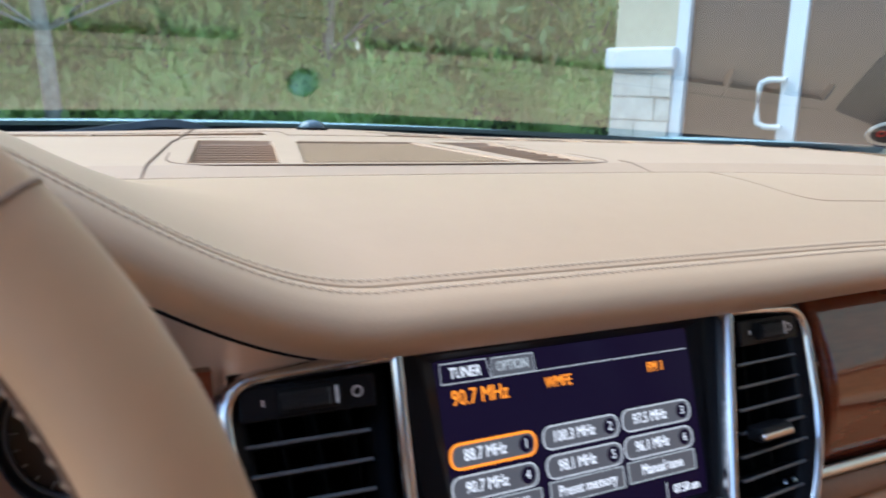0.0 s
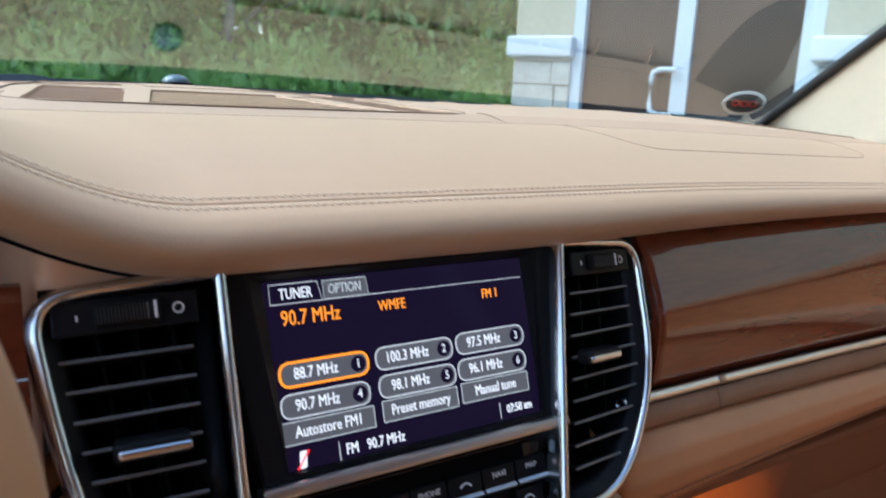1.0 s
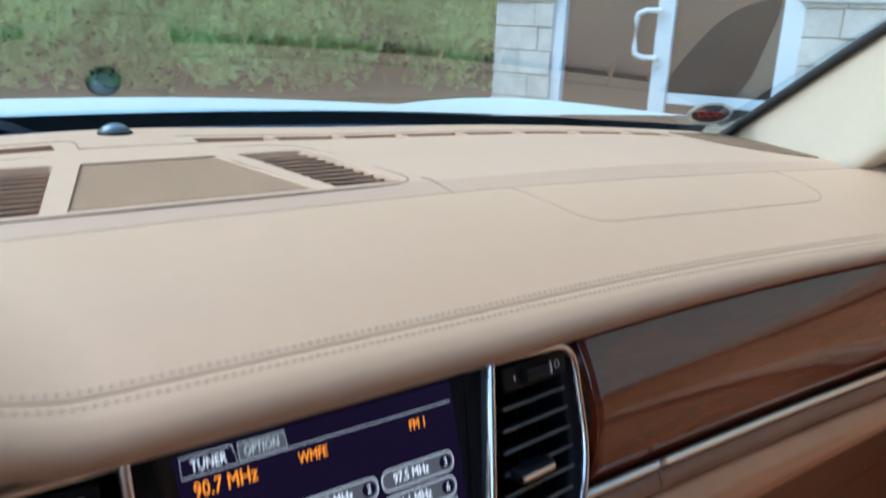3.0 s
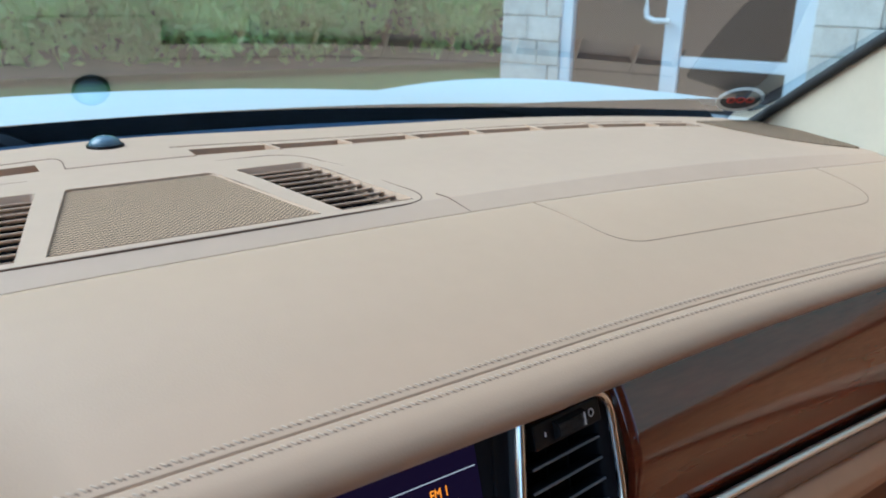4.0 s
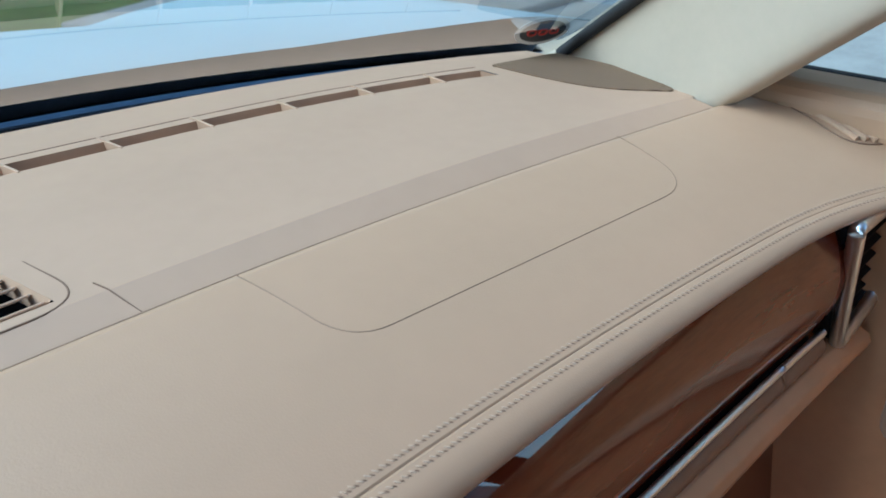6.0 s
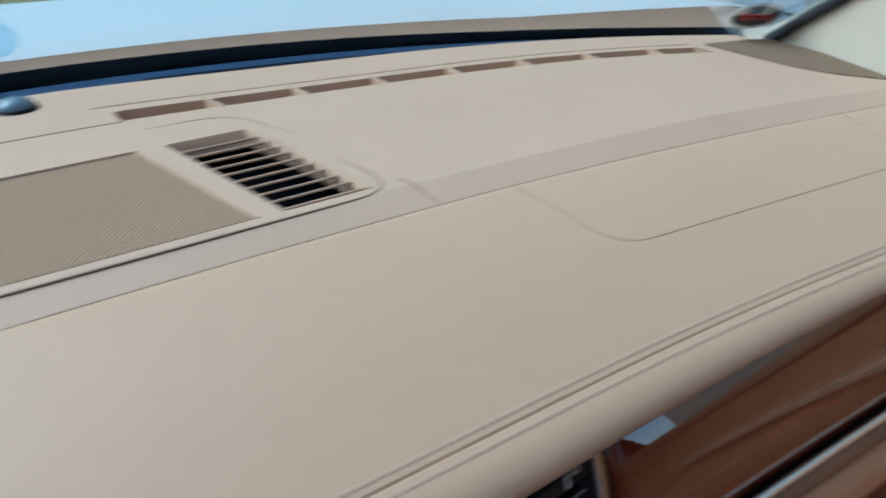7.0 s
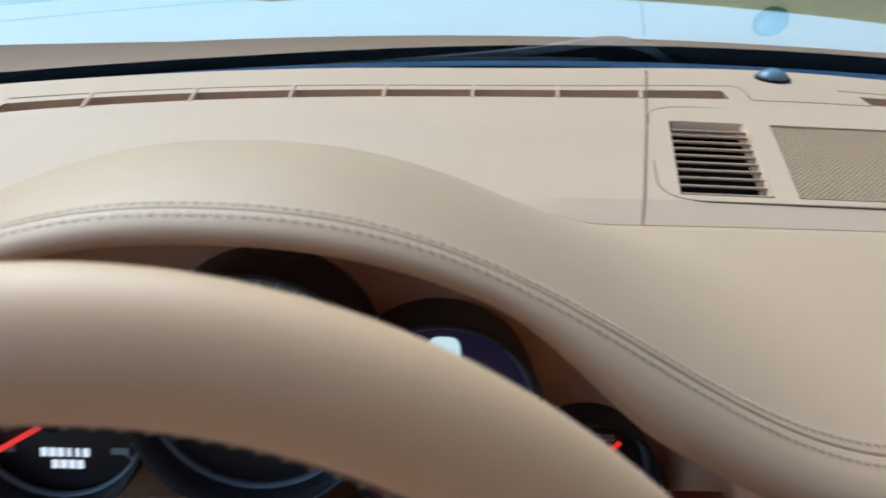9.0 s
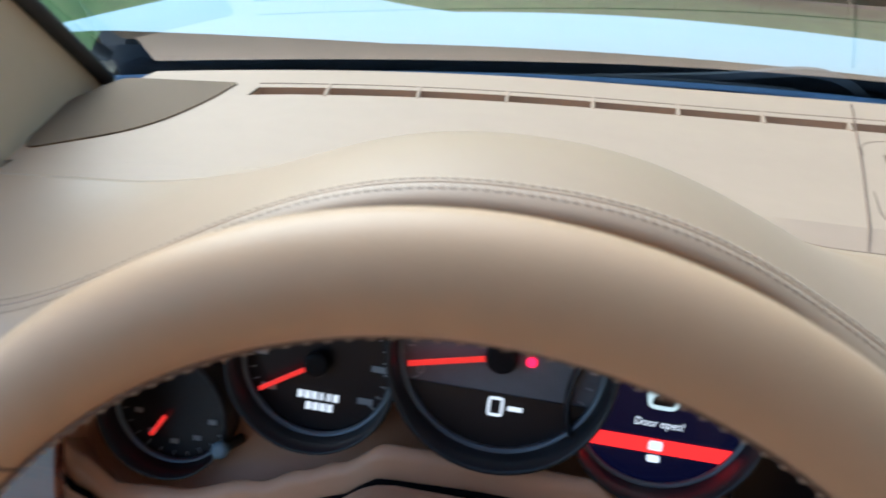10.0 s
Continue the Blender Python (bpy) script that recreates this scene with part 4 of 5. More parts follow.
def box_front(u, v):
    """Curved glove box front: a rounded near flank, then a face that leans away below."""
    a = min(1.0, u / 0.22)
    bend = math.sin(a * math.pi / 2)
    x = 0.400 + 0.032 * (1 - math.cos(a * math.pi / 2)) + 0.42 * max(0.0, (u - 0.22) / 0.78)
    y = 0.520 - 0.172 * bend + 0.10 * v * v
    bow = -0.016 * math.sin(math.pi * min(v, 0.5) / 0.5) + 0.25 * max(0.0, v - 0.47) ** 1.2
    return (x + bow * (1 - max(0.0, (u - 0.22) / 0.78)), y, 0.705 - 0.30 * v)


fpart("front", mesh_of("front", *grid(box_front, 60, 30)), footwell_hide, "curved deep cognac glove box front")
lid_line = rounded([(-0.150, -0.150), (0.230, -0.150), (0.230, 0.045), (-0.135, 0.045)], [0.06, 0.03, 0.03, 0.05], 10)
fpart("lid", plate(lid_line, 0.010, 0.005, pose(0.600, 0.366, 0.60, 90 - 8, 0, 0)), footwell_hide, "rounded deep cognac lid")

lamp = thing("footwell_lamp", "small warm courtesy lamp under the dashboard", "lamp", at=(0.23, 0.46, 0.672))
warm = glow_mat("warm_lamp_lens", (1.0, 0.45, 0.12), 4.0)
hold(part("lens", box(0.05, 0.02, 0.006, 0.002, pose(0.23, 0.46, 0.679)), warm, None), lamp)
bulb = new("footwell_bulb", bpy.data.lights.new("footwell_bulb", "AREA"))
bulb.data.energy, bulb.data.size, bulb.data.color = 0.30, 0.20, (1.0, 0.42, 0.10)
bulb.matrix_world = look((0.23, 0.46, 0.672), (0.24, 0.50, 0.2))

# tunnel console with climate panel
tunnel = thing("centre_console", "rising centre console with black climate keys and tan sides", "centre console", at=(0.0, 0.15, 0.6))
SLOPE = pose(0.0, 0.290, 0.736, 32, 0, 0)


def tpart(name, me, material, label="", parent=None):
    ob = part(name, me, material, None, label)
    hold(ob, parent or tunnel)
    return ob


tpart("body", box(0.222, 0.62, 0.30, 0.012, SLOPE @ pose(0, -0.305, -0.164)), leather_low)
for s in (-1, 1):
    tpart("side_pad", box(0.026, 0.60, 0.05, 0.011, SLOPE @ pose(s * 0.1200, -0.286, -0.021), 4), leather)
    tpart("key_bank", box(0.056, 0.46, 0.012, 0.003, SLOPE @ pose(s * 0.0800, -0.232, -0.008)), black_satin)
    win = tpart("climate_window", box(0.038, 0.0225, 0.006, 0.002, SLOPE @ pose(s * 0.0812, -0.0175, -0.0015)), black_gloss, "small glossy climate display")
    ob = letters("OFF", 0.0098, SLOPE @ pose(s * 0.0800, -0.0220, 0.0017), white_text, None, squeeze=0.86)
    hold(ob, win)
    for k in range(4):
        tpart("climate_key", box(0.044, 0.020, 0.007, 0.003, SLOPE @ pose(s * 0.080, -0.0430 - 0.026 * k, -0.0005), 3), black_gloss)
    hold(letters("TEMP", 0.0046, SLOPE @ pose(s * 0.0900, -0.0425, 0.0032), label_print, None), tunnel)
tpart("filler", box(0.29, 0.02, 0.20, 0.002, pose(0, 0.372, 0.672)), black_matt)
tpart("wood_inlay", box(0.104, 0.30, 0.012, 0.003, SLOPE @ pose(0, -0.155, -0.010)), wood)
gate = rounded([(-0.044, -0.105), (0.044, -0.105), (0.044, 0.105), (-0.044, 0.105)], 0.020, 8)
tpart("shift_plate", plate(gate, 0.009, 0.003, SLOPE @ pose(0, -0.118, -0.006)), alu, "satin aluminium shift gate")
tpart("gate_inlay", plate([(x * 0.84, y * 0.92) for x, y in gate], 0.003, 0.001, SLOPE @ pose(0, -0.118, 0.0015)), black_gloss)
lever = tpart("gear_lever", cyl(0.012, 0.075, 32, 0.003, SLOPE @ pose(0.0, -0.092, 0.038)), alu, "chrome and black gear lever")
tpart("lever_knob", box(0.040, 0.070, 0.034, 0.0150, SLOPE @ pose(0.0, -0.090, 0.076), 5), black_gloss, parent=lever)
tpart("knob_collar", sweep([SLOPE @ Vector((x, y - 0.090, 0.063)) for x, y in rounded([(-0.0205, -0.0355), (0.0205, -0.0355), (0.0205, 0.0355), (-0.0205, 0.0355)], 0.015, 8)], 0.0020, True, seg=8), chrome, parent=lever)

# ---- instrument cluster under the hood ----
cluster = thing("instrument_cluster", "five round dark gauges with red needles under the hood", "gauges", at=(HUMP, 0.43, 0.86))
CL = [(-0.573, 0.8300, 0.036), (-0.484, 0.8800, 0.0420), (-0.386, 0.9065, 0.0520), (-0.302, 0.8890, 0.0455), (-0.224, 0.8475, 0.033)]


def gpart(name, me, material, label="", parent=None):
    ob = part(name, me, material, None, label)
    hold(ob, parent or cluster)
    return ob


def dial_pose(k):
    x, z, r = CL[k]
    return pose(x, 0.410, z, 90 - 14, 0, 0)


def ring_of(m, r, w, n=56):
    return [m @ Vector((r * math.cos(2 * math.pi * i / n), r * math.sin(2 * math.pi * i / n), w)) for i in range(n)]


FACES = [dial_black, dial_black, dial_grey, dial_navy, dial_black]
ORDER = [0.000, 0.006, 0.014, 0.006, 0.000]
for k, (x, z, r) in enumerate(CL):
    m = dial_pose(k) @ pose(0, 0, ORDER[k])
    # black tube with a slate ring inside
    verts, faces = [], []
    n = 56
    levels = ((1.10, -0.05), (1.10, 0.018), (1.08, 0.022), (1.045, 0.021), (1.02, 0.012), (1.0, 0.002))
    for f, w in levels:
        verts += ring_of(m, r * f, w, n)
    for a in range(len(levels) - 1):
        for i in range(n):
            j = (i + 1) % n
            faces.append((a * n + i, a * n + j, (a + 1) * n + j, (a + 1) * n + i))
    gauge = gpart("gauge", mesh_of("gauge", verts, faces), tube_slate)
    gpart("inner_ring", sweep(ring_of(m, r * 1.01, 0.004), 0.0022, True, seg=8), bezel_grey, parent=gauge)
    gpart("dial", cyl(r * 1.0, 0.004, 56, 0, m @ pose(0, 0, -0.001)), FACES[k], parent=gauge)
    if k != 3:
        ticks = 24 if k in (1, 2) else 12
        span = 250 if k in (1, 2) else 180
        for i in range(ticks + 1):
            a = radians(90 + span / 2 - span * i / ticks) if k in (1, 2) else radians(180 + span * i / ticks)
            long = r * (0.12 if i % 4 == 0 else 0.07)
            gpart("tick", box(long, r * 0.018, 0.0004, 0, m @ pose(r * 0.90 * math.cos(a), r * 0.90 * math.sin(a), 0.0016, 0, 0, math.degrees(a))), faint_print, parent=gauge)

m = dial_pose(2) @ pose(0, 0, ORDER[2])
for i in range(8):
    a = radians(200.5 - 27.5 * i)
    ob = letters(str(i), 0.0090, m @ pose(0.0435 * math.cos(a), 0.0435 * math.sin(a), 0.0018), faint_print, None)
    hold(ob, cluster)
gpart("gear_window", plate([(0.0505 * math.cos(radians(a)), 0.0505 * math.sin(radians(a))) for a in range(205, 336, 10)], 0.0006, 0, m @ pose(0, 0, 0.0014)), dial_black)
gpart("gear_sign", sweep([m @ Vector((x, y - 0.0285, 0.0024)) for x, y in rect(0.0066, 0.0092, 0.001)], 0.0008, True, seg=5), white_text)
gpart("gear_bar", box(0.0075, 0.0024, 0.0006, 0.0, m @ pose(0.0100, -0.0285, 0.0022)), white_text)
gpart("hub", cyl(0.0085, 0.008, 32, 0.002, m @ pose(0, 0, 0.006)), black_satin)
gpart("needle", box(0.048, 0.0030, 0.0014, 0.0004, m @ pose(0, 0, 0.0075, 0, 0, 193) @ pose(0.024, 0, 0)), needle_red)
gpart("warning_lamp", cyl(0.0026, 0.0008, 24, 0, m @ pose(0.0150, -0.002, 0.002)), red_lamp)
m = dial_pose(1) @ pose(0, 0, ORDER[1])
for i in range(8):
    a = radians(215 - 250 * i / 7)
    gpart("number_bar", box(0.0085, 0.0035, 0.0004, 0.0, m @ pose(0.0335 * math.cos(a), 0.0335 * math.sin(a), 0.0016)), faint_print)
gpart("needle", box(0.036, 0.0026, 0.0014, 0.0004, m @ pose(0, 0, 0.0075, 0, 0, 212) @ pose(0.018, 0, 0)), needle_red)
gpart("hub", cyl(0.007, 0.008, 32, 0.002, m @ pose(0, 0, 0.006)), black_satin)
for i, wd in enumerate((0.0030, 0.0030, 0.0030, 0.0018, 0.0018, 0.0030)):
    gpart("odometer_bar", box(wd, 0.0044, 0.0004, 0, m @ pose(-0.009 + 0.0040 * i, -0.0205, 0.0016)), white_text)
for i in range(4):
    gpart("odometer_bar", box(0.0030, 0.0044, 0.0004, 0, m @ pose(-0.004 + 0.0040 * i, -0.0268, 0.0016)), white_text)
for k, turn in ((0, 238), (4, 48)):
    m = dial_pose(k) @ pose(0, 0, ORDER[k])
    gpart("needle", box(0.016, 0.0026, 0.0014, 0.0004, m @ pose(0, 0, 0.005, 0, 0, turn) @ pose(0.017, 0, 0)), needle_red)
    if k == 4:
        for txt, px, py in (("200", 0.010, 0.019), ("150", 0.018, 0.003)):
            hold(letters(txt, 0.0060, m @ pose(px, py, 0.0018), faint_print, None), cluster)
    for i in range(5 if k == 0 else 0):
        a = radians(200 + 35 * i)
        gpart("number_bar", box(0.0050, 0.0032, 0.0004, 0, m @ pose(0.0245 * math.cos(a), 0.0245 * math.sin(a), 0.0016)), faint_print)
# colour display: pale car seen from above with an open red door, words, red band
m = dial_pose(3) @ pose(0, 0, ORDER[3])
body = rounded([(-0.0074, -0.0205), (0.0074, -0.0205), (0.0088, -0.012), (0.0080, 0.002), (0.0086, 0.012), (0.0066, 0.0205), (-0.0066, 0.0205), (-0.0086, 0.012), (-0.0080, 0.002), (-0.0088, -0.012)], [0.004, 0.004, 0.006, 0.01, 0.006, 0.005, 0.005, 0.006, 0.01, 0.006], 4)
icon = gpart("car_icon", plate(body, 0.0005, 0, m @ pose(0.001, 0.0165, 0.0016)), icon_pale)
gpart("icon_glass", plate(rounded([(-0.0066, -0.003), (0.0066, -0.003), (0.0075, 0.004), (-0.0075, 0.004)], 0.002, 4), 0.0004, 0, m @ pose(0.001, 0.0225, 0.0022)), dial_black, parent=icon)
gpart("icon_glass", plate(rounded([(-0.0060, -0.0025), (0.0060, -0.0025), (0.0050, 0.0025), (-0.0050, 0.0025)], 0.002, 4), 0.0004, 0, m @ pose(0.001, 0.0010, 0.0022)), dial_black, parent=icon)
for sx in (-1, 1):
    gpart("icon_mirror", box(0.0030, 0.0014, 0.0005, 0, m @ pose(0.001 + sx * 0.0098, 0.0195, 0.0016, 0, 0, sx * -14)), icon_pale, parent=icon)
gpart("icon_door", box(0.0100, 0.0026, 0.0005, 0, m @ pose(-0.0125, 0.0160, 0.0018, 0, 0, 28)), red_text, parent=icon)
for txt, y in (("Door open!", -0.0120),):
    ob = letters(txt, 0.0062, m @ pose(0.001, y, 0.0018), white_text, None, squeeze=0.85)
    hold(ob, cluster)
gpart("red_band", plate([(-0.0415, -0.0205), (0.0415, -0.0205), (0.0365, -0.0285), (-0.0365, -0.0285)], 0.0004, 0, m @ pose(0, 0, 0.0014)), red_text)
gpart("band_sign", box(0.0070, 0.0050, 0.0004, 0.001, m @ pose(0.001, -0.0240, 0.0020)), white_text)
gpart("band_sign", box(0.0066, 0.0034, 0.0004, 0.001, m @ pose(0.001, -0.0315, 0.0020)), white_text)


# tan surround that the gauges stand in, hollow under the hood
def surround(u, v):
    x = -0.673 + 0.568 * u
    side = min(u, 1 - u) * 0.568
    deep = min(1.0, max(0.0, side - 0.060) / 0.050 if u > 0.5 else max(0.0, side - 0.012) / 0.030)
    deep = deep * deep * (3 - 2 * deep)
    out = 0.038 * deep * max(0.0, 1 - (side - 0.060) / 0.14) if u > 0.5 else 0.0
    top = z_low(x) - 0.017 * deep
    bottom = 0.750 if x < -0.19 else 0.750 + (0.884 - 0.750) * min(1.0, (x + 0.19) / 0.012)
    z = top + 0.001 + (bottom - top) * v
    y_in = 0.348 + (0.074 + 0.24 * (z - 0.88)) * deep
    lip = 0.075 * max(0, (v - 0.72) / 0.28) ** 1.6 * deep
    return (x + out, y_in - lip, z)


gpart("surround", mesh_of("surround", *grid(surround, 220, 40)), cluster_tan, "tan panel round the gauges")


def hood_roof(u, v):
    x = -0.66 + 0.55 * u
    return (x, 0.345 + 0.115 * v, z_low(x) + 0.0015 - 0.014 * v)


gpart("hood_lining", mesh_of("hood_lining", *grid(hood_roof, 70, 5)), cluster_tan)
# ledge that swings under the gauges, with a rolled edge towards the wheel
LEDGE = [(0.000, 0.863), (0.052, 0.861), (0.080, 0.842), (0.098, 0.833), (0.125, 0.819), (0.175, 0.802), (0.208, 0.799), (0.230, 0.815), (0.250, 0.840)]


def ledge_z(x):
    d = abs(x - HUMP)
    for (da, za), (db, zb) in zip(LEDGE, LEDGE[1:]):
        if d <= db:
            t = (d - da) / (db - da)
            return za + (zb - za) * t * t * (3 - 2 * t)
    return LEDGE[-1][1]


def ledge_point(u, v):
    x = HUMP - 0.245 + 0.49 * u
    z = ledge_z(x) - 0.004
    if v < 0.5:
        t = v / 0.5
        return (x, 0.446 - 0.070 * t, z - 0.056 * (1 - t) ** 0.5)
    a = (v - 0.5) / 0.5 * 2.2
    return (x, 0.376 - 0.007 * math.sin(a) - 0.004 * max(0.0, a - 1.5), z - 0.007 * (1 - math.cos(a)) - 0.03 * max(0.0, a - 1.5))


gpart("ledge", mesh_of("ledge", *grid(ledge_point, 140, 26)), cluster_tan)
gpart("ledge_gap", sweep([(x, 0.366, ledge_z(x) - 0.022) for x in [HUMP - 0.24 + 0.48 * i / 60 for i in range(61)]], 0.0022, seg=6), dark_hole)
reset = gpart("reset_stalk", cyl(0.0030, 0.034, 20, 0.001, pose(-0.532, 0.392, 0.822, 62, 0, 0)), black_satin)
gpart("stalk_cap", cyl(0.0050, 0.006, 24, 0.002, pose(-0.532, 0.377, 0.8305, 62, 0, 0)), sensor_dome, parent=reset)

# ---- steering wheel ----
wheel = thing("steering_wheel", "tan leather steering wheel with thick padded rim", "steering wheel", at=(-0.3892, 0.1950, 0.8545))
WHEEL_TILT = 74.5
WM = Matrix.Translation(wheel.location) @ pose(0, 0, 0, WHEEL_TILT, 0, 0)
RIM_R, RIM_T = 0.1858, 0.0168


def wpart(name, me, material, label="", parent=None):
    ob = part(name, me, material, None, label)
    hold(ob, parent or wheel)
    return ob


def rim_point(u, v):
    a, b = 2 * math.pi * u, 2 * math.pi * v
    t = RIM_T * (1 + 0.04 * math.cos(4 * a))
    r = RIM_R + t * 1.0 * math.cos(b)
    return WM @ Vector((r * math.cos(a), r * math.sin(a), t * 0.82 * math.sin(b)))


rim = wpart("rim", mesh_of("rim", *grid(rim_point, 160, 33, closed_u=True)), rim_leather)
wpart("rim_seam", sweep([WM @ Vector(((RIM_R - RIM_T * 0.97) * math.cos(2 * math.pi * i / 120), (RIM_R - RIM_T * 0.97) * math.sin(2 * math.pi * i / 120), 0.004)) for i in range(120)], 0.0008, True, seg=5), groove_tan, parent=rim)
for joint in (40, 140):
    a = radians(joint)
    loop = []
    for i in range(33):
        b = 2 * math.pi * i / 32
        t = RIM_T * (1 + 0.04 * math.cos(4 * a)) * 1.0
        loop.append(WM @ Vector(((RIM_R + t * math.cos(b)) * math.cos(a), (RIM_R + t * math.cos(b)) * math.sin(a), t * 0.82 * math.sin(b))))
    wpart("grip_joint", sweep(loop[:-1], 0.0007, True, seg=5), groove_tan, parent=rim)
for i in range(110):
    a = radians(-20 + 220 * i / 110)
    m = WM @ pose(0, 0, 0, 0, 0, math.degrees(a)) @ pose(RIM_R - RIM_T * 0.985, 0, 0.004, 0, 0, 24)
    wpart("rim_stitch", box(0.0010, 0.0042, 0.0010, 0.0003, m, 1), thread, parent=rim)
hub_line = rounded([(-0.075, 0.052), (0.075, 0.052), (0.085, -0.01), (0.045, -0.062), (-0.045, -0.062), (-0.085, -0.01)], 0.03, 8)
wpart("hub_pad", plate(hub_line, 0.05, 0.012, WM @ pose(0, 0, -0.012)), rim_leather, "padded tan hub")
for a, ln in ((8, 0.085), (172, 0.085), (270, 0.10)):
    sp = wpart("spoke", box(ln, 0.034, 0.018, 0.006, WM @ pose(0, 0, 0, 0, 0, a) @ pose(0.155 - ln / 2 + 0.004, 0, 0.0), 3), rim_leather)
    wpart("spoke_inlay", box(ln * 0.7, 0.010, 0.004, 0.001, WM @ pose(0, 0, 0, 0, 0, a) @ pose(0.15 - ln / 2, 0, 0.0095)), alu, parent=sp)
column = thing("steering_column", "tan column cover behind the steering wheel", "steering column", at=(HUMP, 0.30, 0.80))
ob = part("cowl", box(0.128, 0.15, 0.12, 0.035, pose(HUMP - 0.016, 0.288, 0.806, -12, 0, 0), 6), cluster_tan, None)
hold(ob, column)
for s in (-1, 1):
    ob = part("column_stalk", sweep([(HUMP + s * 0.07, 0.285, 0.80), (HUMP + s * 0.13, 0.275, 0.805), (HUMP + s * 0.175, 0.268, 0.812)], 0.008, seg=10), black_satin, None)
    hold(ob, column)


# ---- cabin shell: pillars, glass, roof, doors ----
def glass_point(u, v):
    """The windscreen: bowed base line, leaning back as it rises."""
    x = -0.785 + 1.57 * u
    k = 1 - 0.16 * v
    return (x * k, y_glass(x) + 0.044 - 0.92 * v + 0.03 * math.sin(math.pi * v) + 0.034 * math.exp(-max(v, 0.0) / 0.04), 0.940 - 0.03 * x * x * (1 - v) + 0.50 * v + 0.035 * math.sin(math.pi * v) * (1 - (x / 0.785) ** 2 * 0.3))


windscreen = thing("windscreen", "clear raked windscreen with a dark ceramic edge", "windscreen", kind="structure", at=(0, 0.8, 0.95))


def gl(name, me, material, label="", parent=None):
    ob = part(name, me, material, None, label)
    p = parent or windscreen
    hold(ob, p)
    return ob


pane = gl("pane", mesh_of("pane", *grid(glass_point, 48, 30)), screen_pane)
pane.visible_shadow = False


def edge_point(u, v):
    a, b = glass_point(u, -0.03), glass_point(u, 0.029 - 0.010 * (2 * u - 1) ** 4)
    return (a[0] + (b[0] - a[0]) * v, a[1] + (b[1] - a[1]) * v - 0.003, a[2] + (b[2] - a[2]) * v - 0.002)


gl("ceramic_edge", mesh_of("ceramic_edge", *grid(edge_point, 48, 3)), frit)
# round sticker inside the glass at the passenger's corner
tag = thing("window_sticker", "round white-edged sticker with red marks on the windscreen", "sticker", at=(0.698, 0.64, 0.979))
c0 = Vector((0.697, 0.640, 0.980))
tx, ty = Vector((0.91, -0.41, 0.0)).normalized(), Vector((0.05, -0.62, 0.78))
ty = (ty - tx * ty.dot(tx)).normalized()
tz = tx.cross(ty)
TM = Matrix((( tx.x, ty.x, tz.x, c0.x), (tx.y, ty.y, tz.y, c0.y), (tx.z, ty.z, tz.z, c0.z), (0, 0, 0, 1)))


def disc(rx, ry, n=40):
    return [(rx * math.cos(2 * math.pi * i / n), ry * math.sin(2 * math.pi * i / n)) for i in range(n)]


white_vinyl = mat("white_vinyl", (0.62, 0.62, 0.60), rough=0.5)
dark_vinyl = mat("dark_vinyl", (0.05, 0.05, 0.055), rough=0.5)
red_vinyl = mat("red_vinyl", (0.5, 0.05, 0.04), rough=0.5)
for name, me, material in (("border", plate(disc(0.031, 0.019), 0.0005, 0, TM), white_vinyl), ("field", plate(disc(0.026, 0.0145), 0.0005, 0, TM @ pose(0, 0, 0.0006)), dark_vinyl)):
    ob = part(name, me, material, None)
    hold(ob, tag)
for i in range(3):
    ob = part("mark", sweep([TM @ pose(-0.0125 + 0.0125 * i, 0, 0.0014) @ Vector((x, y, 0)) for x, y in rounded([(-0.0045, -0.0035), (0.0045, -0.0035), (0.0045, 0.0035), (-0.0045, 0.0035)], 0.003, 4)], 0.0012, True, seg=5), red_vinyl, None)
    hold(ob, tag)


def pillar(s):
    ob = thing("windscreen_pillar", "cream cloth-covered windscreen pillar trim", "pillar", kind="structure", at=(s * 0.74, 0.5, 0.95))

    def fn(u, v):
        # section: from the glass edge, over the rounded inner face, to the door edge
        base = [(0.785, 0.700, 0.930), (0.752, 0.660, 0.945), (0.734, 0.590, 0.952), (0.713, 0.503, 0.953), (0.701, 0.440, 0.954), (0.710, 0.418, 0.958), (0.732, 0.400, 0.972), (0.790, 0.400, 0.985)]
        tops = [(0.650, -0.185, 1.425), (0.625, -0.205, 1.430), (0.605, -0.225, 1.420), (0.598, -0.250, 1.405), (0.600, -0.272, 1.392), (0.612, -0.285, 1.386), (0.640, -0.290, 1.388), (0.700, -0.280, 1.392)]
        f = u * 7
        k = min(int(f), 6)
        t = f - k
        q = [Vector(b).lerp(Vector(c), v) for b, c in zip(base, tops)]
        p = [q[0]] + q + [q[-1]]
        a, b, c, d = p[k], p[k + 1], p[k + 2], p[k + 3] if k + 3 < len(p) else p[-1]
        w = 0.5 * (2 * b + (c - a) * t + (2 * a - 5 * b + 4 * c - d) * t * t + (3 * b - a - 3 * c + d) * t ** 3)
        w = w + Vector((0, 0.0, 0.05 * math.sin(math.pi * v)))
        return (s * w.x, w.y, w.z)

    o = part("trim", mesh_of("trim", *grid(lambda u, v: fn(u, -0.035 + 1.035 * v), 40, 24)), pillar_cloth, None)
    hold(o, ob)
    line = [Vector(fn(0.115, i / 23)) + Vector((-s * 0.015, -0.020, 0.004)) for i in range(24)]
    hold(part("glass_seal", sweep(line, 0.0065, seg=8), rubber, None), ob)
    return ob


pillar(1)
pillar(-1)

# roof lining and the closed rear of the cabin
roof = thing("roof", "beige cloth roof lining above the cabin", "roof", kind="structure", at=(0, -0.8, 1.44))


